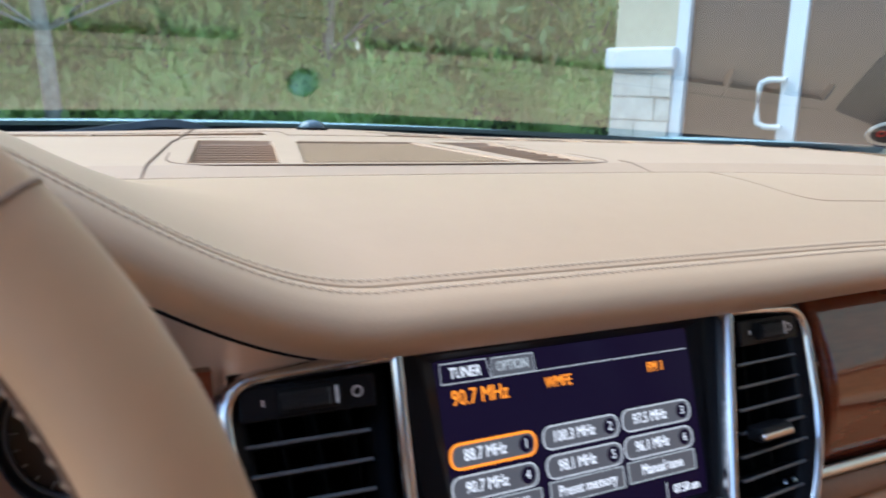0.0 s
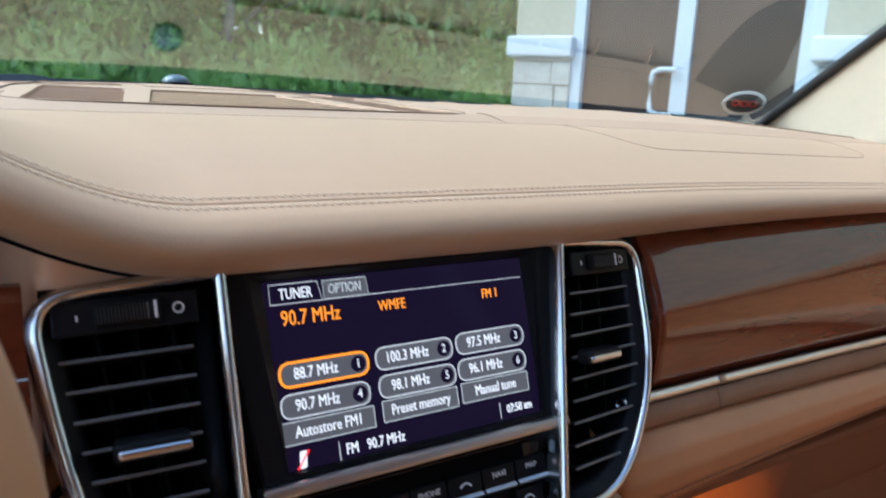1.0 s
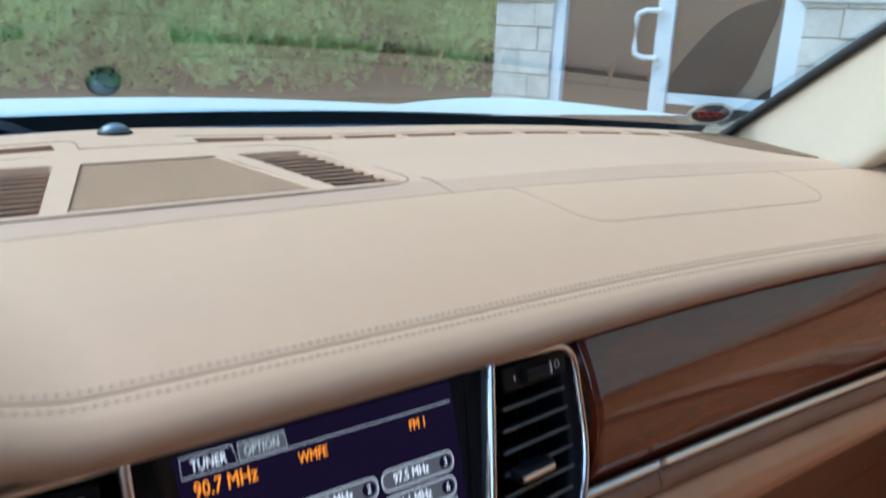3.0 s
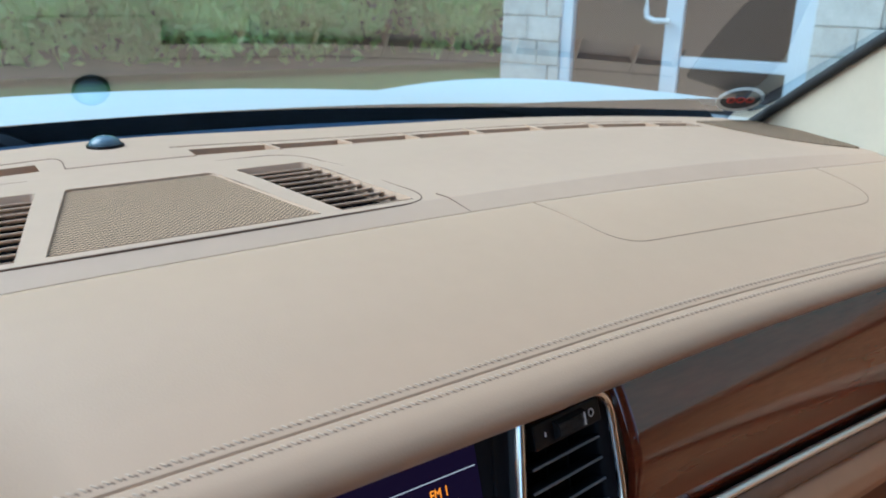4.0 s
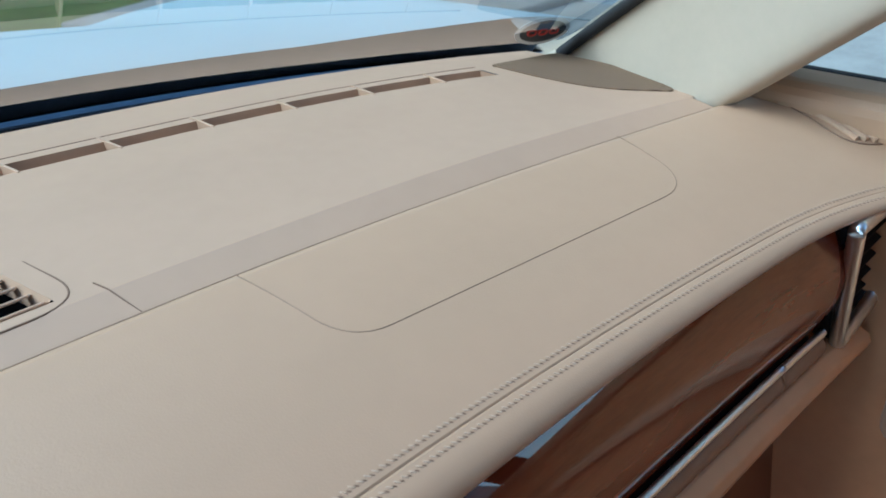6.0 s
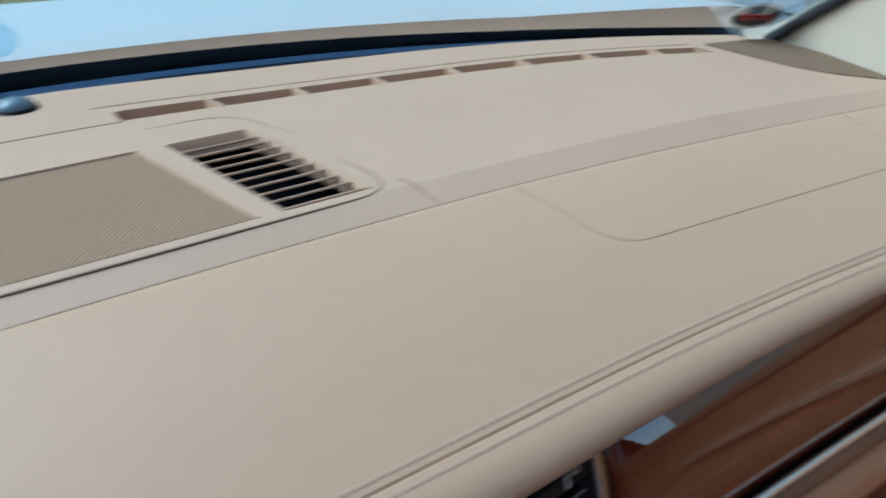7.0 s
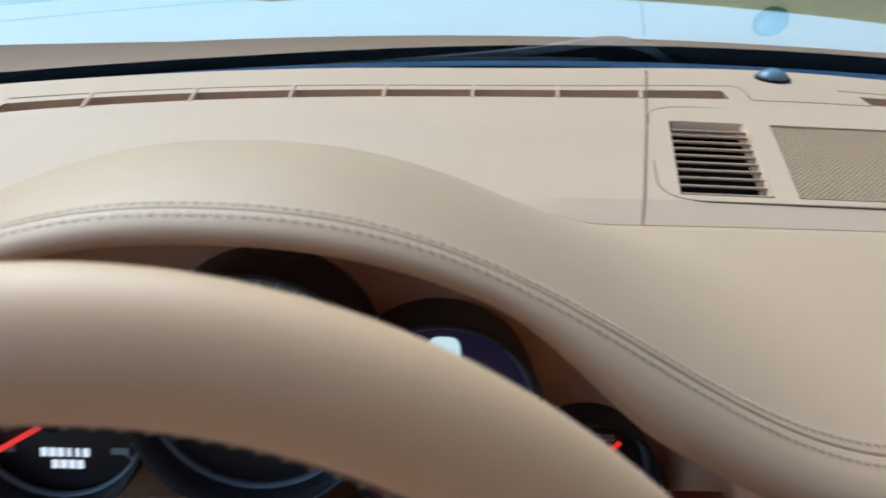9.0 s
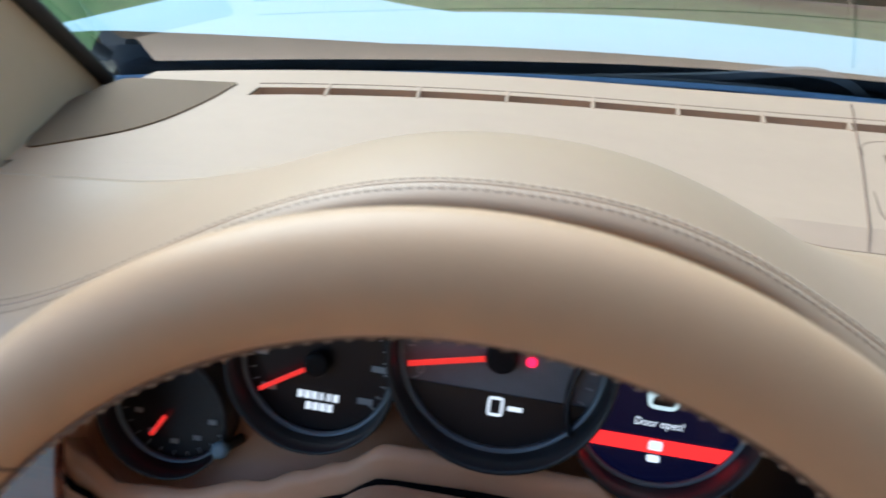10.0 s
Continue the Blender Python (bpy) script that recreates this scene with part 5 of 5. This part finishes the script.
def roof_point(u, v):
    x = -0.66 + 1.32 * u
    y = -0.06 - 2.1 * v
    return (x, y, 1.435 + 0.03 * math.sin(math.pi * u) - 0.05 * (1 - v) ** 6 - 0.10 * v ** 3)


for name, dz in (("lining", 0.0), ("skin", 0.03)):
    vs, fs = grid(roof_point, 20, 20)
    o = part(name, mesh_of(name, [(x, y, z + dz) for x, y, z in vs], fs), headliner_cloth if dz == 0 else paint, None)
    hold(o, roof)


def car_door(s, ya, yb, glass, label):
    """A door from ya (front) back to yb on side s, with ledge, window and inner panel."""
    d = thing("car_door", label, "car door", group="car doors", kind="structure", at=(s * 0.76, ya, 0.3))
    mid, ln = (ya + yb) / 2, ya - yb - 0.006

    def dp(name, me, material, text=""):
        return hold(part(name, me, material, None, text), d)

    dp("panel", box(0.06, ln, 0.75, 0.02, pose(s * 0.790, mid, 0.55)), leather_low)
    dp("outer_skin", box(0.012, ln, 0.78, 0.005, pose(s * 0.829, mid, 0.55)), paint)
    dp("ledge", box(0.075, ln, 0.05, 0.018, pose(s * 0.785, mid, 0.935), 4), leather)
    dp("ledge_seal", box(0.010, ln, 0.008, 0.003, pose(s * 0.803, mid, 0.958)), rubber)
    dp("armrest", box(0.10, 0.55, 0.06, 0.02, pose(s * 0.745, mid, 0.70), 4), leather)
    dp("window_post", box(0.04, 0.07, 0.50, 0.01, pose(s * 0.745, yb + 0.05, 1.19, 0, s * -14, 0)), black_satin)
    lean = 0.80 if ya > 0 else 0.03
    q = [(s * 0.800, ya - 0.01, 0.955), (s * 0.800, yb + 0.03, 0.955), (s * 0.655, yb + 0.03, 1.40), (s * 0.655, ya - lean, 1.40)]
    bm = bmesh.new()
    bm.faces.new([bm.verts.new(p) for p in q])
    dp("window", bm, glass).visible_shadow = glass is dark_pane
    return d


for s in (1, -1):
    car_door(s, -0.59, -2.03, dark_pane, "closed rear door with tan leather ledge and dark window")
car_door(1, 0.55, -0.59, side_pane, "closed front door with tan leather ledge and clear window")
# the driver's door stands open on its front hinge
open_door = car_door(-1, 0.55, -0.59, side_pane, "driver's door with tan leather panel standing wide open")
hinge = Vector((-0.82, 0.55, 0.0))
open_door.matrix_world = Matrix.Translation(hinge) @ pose(0, 0, 0, 0, 0, -62) @ Matrix.Translation(-hinge) @ open_door.matrix_world
# defroster outlet on the door end of the dash
out = thing("side_demister", "narrow ribbed side window outlet at the dashboard's end", "air vent", at=(0.77, 0.38, 0.93))
for k in range(4):
    line = []
    for i in range(13):
        t = i / 12
        x, y = 0.770 - 0.034 * t + 0.0085 * k * (1 - 0.35 * t), 0.432 - 0.096 * t - 0.006 * k * t
        line.append((x, y, z_pad(x, y) + 0.0008))
    hold(part("slat", sweep(line, 0.0030, seg=8), plastic_tan, None), out)
for line in ([(0.764, 0.434), (0.742, 0.385), (0.728, 0.342), (0.752, 0.318), (0.785, 0.318)],):
    smooth_line = catmull([(x, y, z_pad(x, y) + 0.0004) for x, y in line], 24)
    hold(part("outlet_edge", sweep(smooth_line, 0.0007, seg=6), groove_tan, None), out)
endcap = thing("dash_end_cap", "tan padded end of the dashboard by the door", "dashboard", at=(0.73, 0.35, 0.9))
for s in (-1, 1):
    o = part("cap", box(0.07, 0.30, 0.20, 0.03, pose(s * 0.765, 0.470, 0.812), 5), leather, None)
    hold(o, endcap)

seat_back = thing("rear_bulkhead", "brown rear of the cabin closed below the rear window", "cabin wall", kind="structure", at=(0, -2.1, 0.6))
o = part("wall", box(1.6, 0.06, 0.80, 0.02, pose(0, -2.05, 0.52)), leather_low, None)
hold(o, seat_back)
rear_window = thing("rear_window", "sloping rear window with tan surround", "window", kind="structure", at=(0, -2.0, 1.1))
bm = bmesh.new()
bm.faces.new([bm.verts.new(p) for p in ((-0.62, -2.72, 0.98), (0.62, -2.72, 0.98), (0.52, -2.12, 1.33), (-0.52, -2.12, 1.33))])
o = part("pane", bm, dark_pane, None)
hold(o, rear_window)
for xs in (-1, 1):
    hold(part("post", sweep([(xs * 0.68, -2.75, 0.95), (xs * 0.56, -2.08, 1.36)], 0.07, seg=10), headliner_cloth, None), rear_window)
hold(part("parcel_shelf", box(1.5, 0.70, 0.05, 0.01, pose(0, -2.42, 0.93)), leather_low, None), rear_window)
floor = part("cabin_floor", box(1.62, 2.9, 0.05, 0.01, pose(0, -0.70, 0.20)), carpet)
tagged(floor, "brown carpet on the cabin floor", "floor", kind="structure")
fire = part("firewall", box(1.60, 0.04, 0.74, 0.01, pose(0, 0.78, 0.56)), black_matt)
tagged(fire, "black bulkhead between cabin and bonnet", "bulkhead", kind="structure")
for sx in (-0.385, 0.385):
    seat = thing("front_seat", "tan leather front seat behind the camera", "seat", group="front seats", at=(sx, -0.55, 0.22))
    for name, me in (("cushion", box(0.52, 0.52, 0.28, 0.05, pose(sx, -0.55, 0.365, 4, 0, 0), 4)), ("backrest", box(0.50, 0.14, 0.62, 0.05, pose(sx, -0.90, 0.74, -18, 0, 0), 4)), ("headrest", box(0.27, 0.09, 0.18, 0.035, pose(sx, -1.02, 1.13, -14, 0, 0), 4))):
        o = part(name, me, leather_low, None)
        hold(o, seat)

# ---- outside the glass: scuttle, wipers, bonnet ----
def bonnet_rear(x):
    return 0.938 - 0.269 * x * x


def bonnet_z(x, y):
    a = abs(x)
    behind = max(0.0, y - bonnet_rear(x))
    mid = 0.9668 - (0.0093 + 0.0332 * min(1.0, behind / 0.795)) * min(a / 0.55, 1) ** 2.2
    wing = 0.0257 * min(1.0, behind / 0.854) * math.exp(-((a - 0.82) / 0.171) ** 2)
    side = -0.55 * max(0, a - 0.80) ** 1.6
    return mid + wing + side - 0.010 * (y - 0.935) - 0.16 * max(0.0, y - 1.0) ** 2


# black plastic lifted to grey: reflected sky and glass haze in the colour
scuttle_grey = mat("sheen_greyed_scuttle_plastic", (0.050, 0.056, 0.066), rough=0.55, vary=0.2, scale=25)
scuttle = thing("scuttle", "black plastic scuttle panel under the windscreen, greyed for reflected sky", "scuttle", at=(0, 0.95, 0.92))


def scuttle_point(u, v):
    x = -0.84 + 1.68 * u
    ya, yb = y_glass(x) + 0.03, bonnet_rear(x) + 0.06
    dip = 0.020 * math.sin(math.pi * v)
    za = 0.916 - 0.05 * x * x
    zb = bonnet_z(x, yb) - 0.006
    return (x, ya + (yb - ya) * v, za + (zb - za) * v - dip)


o = part("panel", mesh_of("panel", *grid(scuttle_point, 60, 12)), scuttle_grey, None)
hold(o, scuttle)


# wiper plastic with the sky's pale light put into its grey
wiper_grey = mat("sky_greyed_wiper_plastic", (0.075, 0.082, 0.095), rough=0.6, vary=0.2, scale=30)


def wiper(xa, xb, lean, drop=0.0, bow=1.0):
    """Pivot at xa under the bonnet, blade along the foot of the glass to xb."""
    w = thing("wiper", "dark grey wiper arm and blade resting on the glass", "wiper", group="wipers", at=(xa, 0.9, 0.92))

    def wp(name, me, material):
        return hold(part(name, me, material, None), w)

    def at(t, up, ahead=0.0):
        x = xa + (xb - xa) * t
        return (x, y_glass(x) + 0.074 + ahead + lean * (1 - t), 0.950 - drop - 0.045 * x * x + up)

    def tapered(name, line, wide, tall, material):
        verts, faces = [], []
        for k, (x, y, z) in enumerate(line):
            f = 1 - 0.6 * k / (len(line) - 1)
            verts += [(x, y - wide * f, z), (x, y - wide * 0.7 * f, z + tall * f), (x, y + wide * 0.5 * f, z + tall * f), (x, y + wide * f, z)]
        for k in range(len(line) - 1):
            for q in range(4):
                r = (q + 1) % 4
                faces.append((k * 4 + q, k * 4 + 4 + q, k * 4 + 4 + r, k * 4 + r))
        faces += [(0, 1, 2, 3), tuple(len(verts) - 4 + q for q in range(4))]
        bm = bmesh.new()
        bm.from_mesh(mesh_of(name, verts, faces, False))
        bmesh.ops.recalc_face_normals(bm, faces=bm.faces[:])
        return wp(name, bm, material)

    tapered("arm", catmull([at(0.0, -0.012, 0.055), at(0.06, 0.010 * bow, 0.045), at(0.14, 0.020 * bow, 0.030), at(0.30, 0.012 * bow, 0.016), at(0.62, 0.006, 0.006)], 26), 0.014, 0.011, wiper_grey)
    tapered("blade_carrier", [at(0.16 + 0.84 * i / 16, 0.003 + 0.004 * math.sin(math.pi * i / 16)) for i in range(17)], 0.009, 0.010, wiper_grey)
    wp("blade", sweep([at(0.14 + 0.87 * i / 14, -0.003, -0.004) for i in range(15)], 0.0035, seg=6, flat=1.6), rubber)
    wp("pivot_cap", cyl(0.015, 0.022, 28, 0.006, Matrix.Translation(at(0.0, -0.006, 0.055))), black_satin)


wiper(-0.03, -0.66, 0.012, 0.010, 1.1)
wiper(0.03, 0.60, 0.012, 0.022, 0.3)

bonnet = thing("bonnet", "pale silver-white bonnet with raised wings", "bonnet", at=(0, 1.5, 0.9))


def bonnet_point(u, v):
    x = -0.95 + 1.90 * u
    ya = bonnet_rear(x)
    y = ya + (2.15 - 0.25 * x * x - ya) * v
    return (x, y, bonnet_z(x, y))


o = part("panel", mesh_of("panel", *grid(bonnet_point, 110, 52)), paint, None)
hold(o, bonnet)


# ---- outside: ground, building, fence and woods ----
asphalt = mat("grey_asphalt", (0.06, 0.06, 0.062), rough=0.9, vary=0.25, scale=6, bump=0.4, bump_scale=120)
lawn_mat = mat("mown_grass", (0.12, 0.20, 0.045), rough=0.9, vary=0.3, scale=4, second=(0.06, 0.11, 0.025))
ground = part("ground", mesh_of("ground", *grid(lambda u, v: (-300 + 600 * u, -300 + 600 * v, -0.02), 13, 13)), asphalt)
tagged(ground, "grey asphalt of the parking area", "ground", kind="structure")
lawn = part("lawn", mesh_of("lawn", *grid(lambda u, v: (-40 + 80 * u, 3.6 + 36 * v, 0.04 + 0.04 * math.sin(9 * u) * math.sin(7 * v)), 40, 30)), lawn_mat)
tagged(lawn, "strip of mown grass ahead of the car", "lawn", kind="structure")
kerb_mat = mat("pale_concrete", (0.36, 0.36, 0.34), rough=0.85, vary=0.15, scale=5)
kerb = part("kerb", box(40, 0.15, 0.16, 0.02, pose(-15, 3.52, 0.04)), kerb_mat)
tagged(kerb, "pale concrete kerb before the grass", "kerb", kind="structure")

# building along the right: wall line from its corner at P towards Q
P, Q = Vector((4.049, 5.285, 0)), Vector((4.860, 3.099, 0))
along = (Q - P).normalized()
outw = Vector((-along.y, along.x, 0))
if outw.dot(Vector((-1, 0, 0))) < 0:
    outw = -outw
BM = Matrix(((along.x, outw.x, 0, P.x), (along.y, outw.y, 0, P.y), (0, 0, 1, -0.055), (0, 0, 0, 1)))
# left-handed frame: build with plain boxes only
stucco = mat("pale_yellow_stucco", (0.40, 0.38, 0.29), rough=0.85, vary=0.06, scale=3, bump=0.4, bump_scale=60)
stone = mat("pale_split_stone", (0.43, 0.43, 0.40), rough=0.9, vary=0.16, scale=9, bump=0.8, bump_scale=40, per_piece=0.06)
white_trim = mat("white_painted_trim", (0.56, 0.60, 0.64), rough=0.5, vary=0.03, scale=5)
door_alu = mat("white_aluminium_frame", (0.50, 0.57, 0.62), rough=0.4, vary=0.03, scale=5)
door_glass = mat("dark_tinted_glass", (0.030, 0.024, 0.023), rough=0.06, spec=0.2)
building = thing("building", "pale stucco shopfront with stone base and glazed door", "building", at=(4.5, 3.0, 0))


def bpart(name, s0, s1, d0, d1, z0, z1, material, bevel=0.006, parent=None):
    """A block from s0 to s1 along the wall, d0 to d1 out from it, z0 to z1."""
    bm = box(s1 - s0, d1 - d0, z1 - z0, bevel)
    bm.transform(Matrix.Translation(((s0 + s1) / 2, (d0 + d1) / 2, (z0 + z1) / 2)))
    bm.transform(BM)
    bmesh.ops.recalc_face_normals(bm, faces=bm.faces[:])
    ob = part(name, bm, material, None)
    hold(ob, parent or building)
    return ob


L_COL, L_SIDE, L_DOOR, L_END = 0.0, 0.59, 1.412, 2.36
for a, b in ((L_COL, L_SIDE - 0.04), (L_END + 0.04, 20.0)):
    # unseen upper wall, height made up to keep sky out of the wood's reflection
    bpart("wall", a, b, -0.50, 0.0, 1.365, 8.6, stucco)
    bpart("ledge", a - 0.05, b + 0.02 if b < 3 else b, -0.52, 0.07, 1.365, 1.535, white_trim, 0.02)
    bpart("stone_core", a, b, -0.50, -0.02, 0.0, 1.365, stone)
    z = 0.0
    rng = random.Random(5)
    while z < 1.35:
        h = 0.19
        s = a
        while s < min(b, 4.2) - 0.02:
            ln = min(rng.uniform(0.24, 0.46), min(b, 4.2) - s)
            bpart("stone", s + 0.004, s + ln - 0.004, -0.03, 0.012 + rng.uniform(0, 0.018), z + 0.004, min(z + h, 1.363) - 0.004, stone, 0.006)
            s += ln
        z += h
# lintel and roof edge follow that made-up height
bpart("lintel", L_SIDE - 0.04, L_END + 0.04, -0.45, -0.02, 2.35, 8.6, stucco)
bpart("roof_edge", -0.4, 20.0, -0.5, 0.4, 8.6, 8.9, white_trim)
bpart("jamb", L_SIDE - 0.05, L_SIDE + 0.05, -0.14, 0.00, 0.0, 2.35, door_alu)
bpart("jamb", L_END - 0.03, L_END + 0.05, -0.14, 0.00, 0.0, 2.35, door_alu)
bpart("head", L_SIDE, L_END, -0.14, 0.0, 2.25, 2.35, door_alu)
bpart("side_light", L_SIDE + 0.05, L_DOOR - 0.02, -0.08, -0.06, 0.05, 2.25, door_glass, 0)
leaf = bpart("door", L_DOOR + 0.10, L_END - 0.09, -0.08, -0.06, 0.30, 2.15, door_glass, 0)
bpart("stile", L_DOOR - 0.03, L_DOOR + 0.10, -0.10, -0.02, 0.05, 2.25, door_alu, 0.006, leaf)
bpart("stile", L_END - 0.10, L_END - 0.03, -0.10, -0.04, 0.05, 2.25, door_alu, 0.006, leaf)
bpart("bottom_rail", L_DOOR + 0.09, L_END - 0.09, -0.10, -0.04, 0.05, 0.30, door_alu, 0.006, leaf)
bpart("mid_rail", L_DOOR + 0.09, L_END - 0.09, -0.10, -0.04, 0.62, 0.70, door_alu, 0.006, leaf)
bpart("top_rail", L_DOOR + 0.09, L_END - 0.09, -0.10, -0.04, 2.15, 2.25, door_alu, 0.006, leaf)
pull_pts = [(L_DOOR + 0.02, 0.02, 0.95), (L_DOOR - 0.10, 0.03, 0.95), (L_DOOR - 0.155, 0.03, 0.975), (L_DOOR - 0.165, 0.03, 1.02), (L_DOOR - 0.165, 0.03, 1.22), (L_DOOR - 0.155, 0.03, 1.265), (L_DOOR - 0.10, 0.03, 1.29), (L_DOOR + 0.02, 0.02, 1.29)]
ob = part("pull_handle", sweep([BM @ Vector(p) for p in pull_pts], 0.020, seg=10), door_alu, None)
hold(ob, leaf)

walkway = bpart("walkway", -1.2, 16.0, 0.02, 1.75, -0.02, 0.12, kerb_mat, 0.015)
walkway.parent, walkway.matrix_parent_inverse = None, Matrix.Identity(4)
tagged(walkway, "pale concrete walkway along the shopfront", "pavement", kind="structure")

# shaded leaf litter under the trees, rising towards the back
litter_mat = mat("brown_leaf_litter", (0.13, 0.095, 0.065), rough=0.95, vary=0.3, scale=3, second=(0.06, 0.05, 0.03))
litter = part("woodland_floor", mesh_of("woodland_floor", *grid(lambda u, v: (-40 + 80 * u, 9.2 + 0.5 * math.sin(17 * u) + 30 * v, 0.10 + 2.2 * v ** 1.3 + 0.15 * math.sin(31 * u) * math.sin(23 * v)), 60, 24)), litter_mat)
tagged(litter, "brown leaf litter on the woodland floor", "woodland floor", kind="structure")

# trees: tapered trunk, limbs, crown of loose leaf clumps
bark = mat("grey_bark", (0.36, 0.34, 0.30), rough=0.95, vary=0.3, scale=10, bump=0.6, bump_scale=30)


def leaf_mat(name, base):
    """Thin leaves: half of the light goes through."""
    m = mat(name, base, rough=0.6, vary=0.35, scale=1.5)
    nt = m.node_tree
    b = nt.nodes["Principled BSDF"]
    tr = nt.nodes.new("ShaderNodeBsdfTranslucent")
    tr.inputs[0].default_value = (base[0] * 1.4, base[1] * 1.4, base[2] * 1.2, 1)
    mix = nt.nodes.new("ShaderNodeMixShader")
    mix.inputs[0].default_value = 0.6
    nt.links.new(b.outputs[0], mix.inputs[1])
    nt.links.new(tr.outputs[0], mix.inputs[2])
    nt.links.new(mix.outputs[0], nt.nodes["Material Output"].inputs[0])
    return m


leaves = [leaf_mat("green_leaves", (0.42, 0.56, 0.24)), leaf_mat("dark_leaves", (0.36, 0.47, 0.23)), leaf_mat("olive_leaves", (0.52, 0.60, 0.27))]


def leaf_mesh(name, spots, rng, count, size):
    verts, faces = [], []
    for c, r in spots:
        for _ in range(count):
            d = Vector((rng.gauss(0, 1), rng.gauss(0, 1), rng.gauss(0, 0.75)))
            p = c + d * r * 0.5
            t = Euler((rng.uniform(0, 6.3), rng.uniform(0, 6.3), rng.uniform(0, 6.3))).to_matrix()
            s = size * rng.uniform(0.6, 1.3)
            k = len(verts)
            verts += [p + t @ Vector(q) for q in ((-s, 0, 0), (0, -0.45 * s, 0.1 * s), (s, 0, 0), (0, 0.45 * s, 0.1 * s))]
            faces.append((k, k + 1, k + 2, k + 3))
    return mesh_of(name, verts, faces, False)


def tree_kind(seed, height):
    rng = random.Random(seed)
    t = thing("tree", "leafy tree in the woods beyond the grass", "tree", group="woodland trees")
    pts, x, y = [], 0.0, 0.0
    for i in range(9):
        pts.append(Vector((x, y, height * i / 9)))
        x += rng.uniform(-0.12, 0.12)
        y += rng.uniform(-0.12, 0.12)
    verts, faces, n = [], [], 8
    for i, p in enumerate(pts):
        r = 0.16 * (1 - i / 10) * height / 9
        verts += [p + Vector((r * math.cos(2 * math.pi * j / n), r * math.sin(2 * math.pi * j / n), 0)) for j in range(n)]
    for i in range(8):
        for j in range(n):
            k = (j + 1) % n
            faces.append((i * n + j, i * n + k, (i + 1) * n + k, (i + 1) * n + j))
    part("trunk", mesh_of("trunk", verts, faces), bark, t)
    spots = []
    for i in range(26):
        f = rng.uniform(0.26, 1.0)
        a = rng.uniform(0, 6.3)
        reach = height * 0.30 * math.sin(math.pi * min(0.25 + f * 0.75, 1)) * rng.uniform(0.5, 1.2) + 0.3
        base = pts[min(8, int(f * 8))]
        tip = base + Vector((math.cos(a) * reach, math.sin(a) * reach, reach * 0.35))
        if i % 2 == 0:
            part("limb", sweep([base, base.lerp(tip, 0.5) + Vector((0, 0, 0.1)), tip], 0.03 * height / 9, seg=5), bark, t)
        spots.append((tip, height * 0.13 * rng.uniform(0.7, 1.4)))
    part("crown", leaf_mesh("crown", spots, rng, 190, 0.13), leaves[seed % 3], t)
    return t


kinds = [tree_kind(3, 9.0), tree_kind(4, 7.5), tree_kind(5, 10.5), tree_kind(7, 6.5)]
rng = random.Random(11)
spots_at = []
for i in range(46):
    x = -24 + 52 * (i / 45) + rng.uniform(-0.8, 0.8)
    y = 10.5 + rng.uniform(0, 10)
    spots_at.append((x, y))
for i, (x, y) in enumerate(spots_at):
    k = kinds[i % 4]
    m = pose(x, y, 0, 0, 0, rng.uniform(0, 360))
    if i < 4:
        k.matrix_basis = m
    else:
        copy_thing(k, m)
rng = random.Random(21)
bush_spots = [(Vector((rng.uniform(-22, 26), rng.uniform(10.5, 17), rng.uniform(0.15, 1.9))), rng.uniform(0.45, 0.9)) for _ in range(150)]
bush_spots += [(Vector((rng.uniform(-12, 9), rng.uniform(9.6, 13.5), rng.uniform(0.2, 1.3))), rng.uniform(0.4, 0.8)) for _ in range(110)]
brush = part("undergrowth", leaf_mesh("undergrowth", bush_spots, rng, 130, 0.10), leaves[0])
tagged(brush, "dense green undergrowth below the trees", "undergrowth", kind="stuff")
rng = random.Random(31)
far_spots = [(Vector((rng.uniform(-60, 50), rng.uniform(22, 30), rng.uniform(0.5, 19))), rng.uniform(1.2, 2.2)) for _ in range(1100)]
far_spots += [(Vector((rng.uniform(-60, 50), rng.uniform(20, 26), rng.uniform(0.6, 6.0))), rng.uniform(1.0, 1.8)) for _ in range(240)]
far = part("far_woods", leaf_mesh("far_woods", far_spots, rng, 60, 0.42), leaves[1])
tagged(far, "dark woods behind the nearer trees", "woods", kind="stuff")
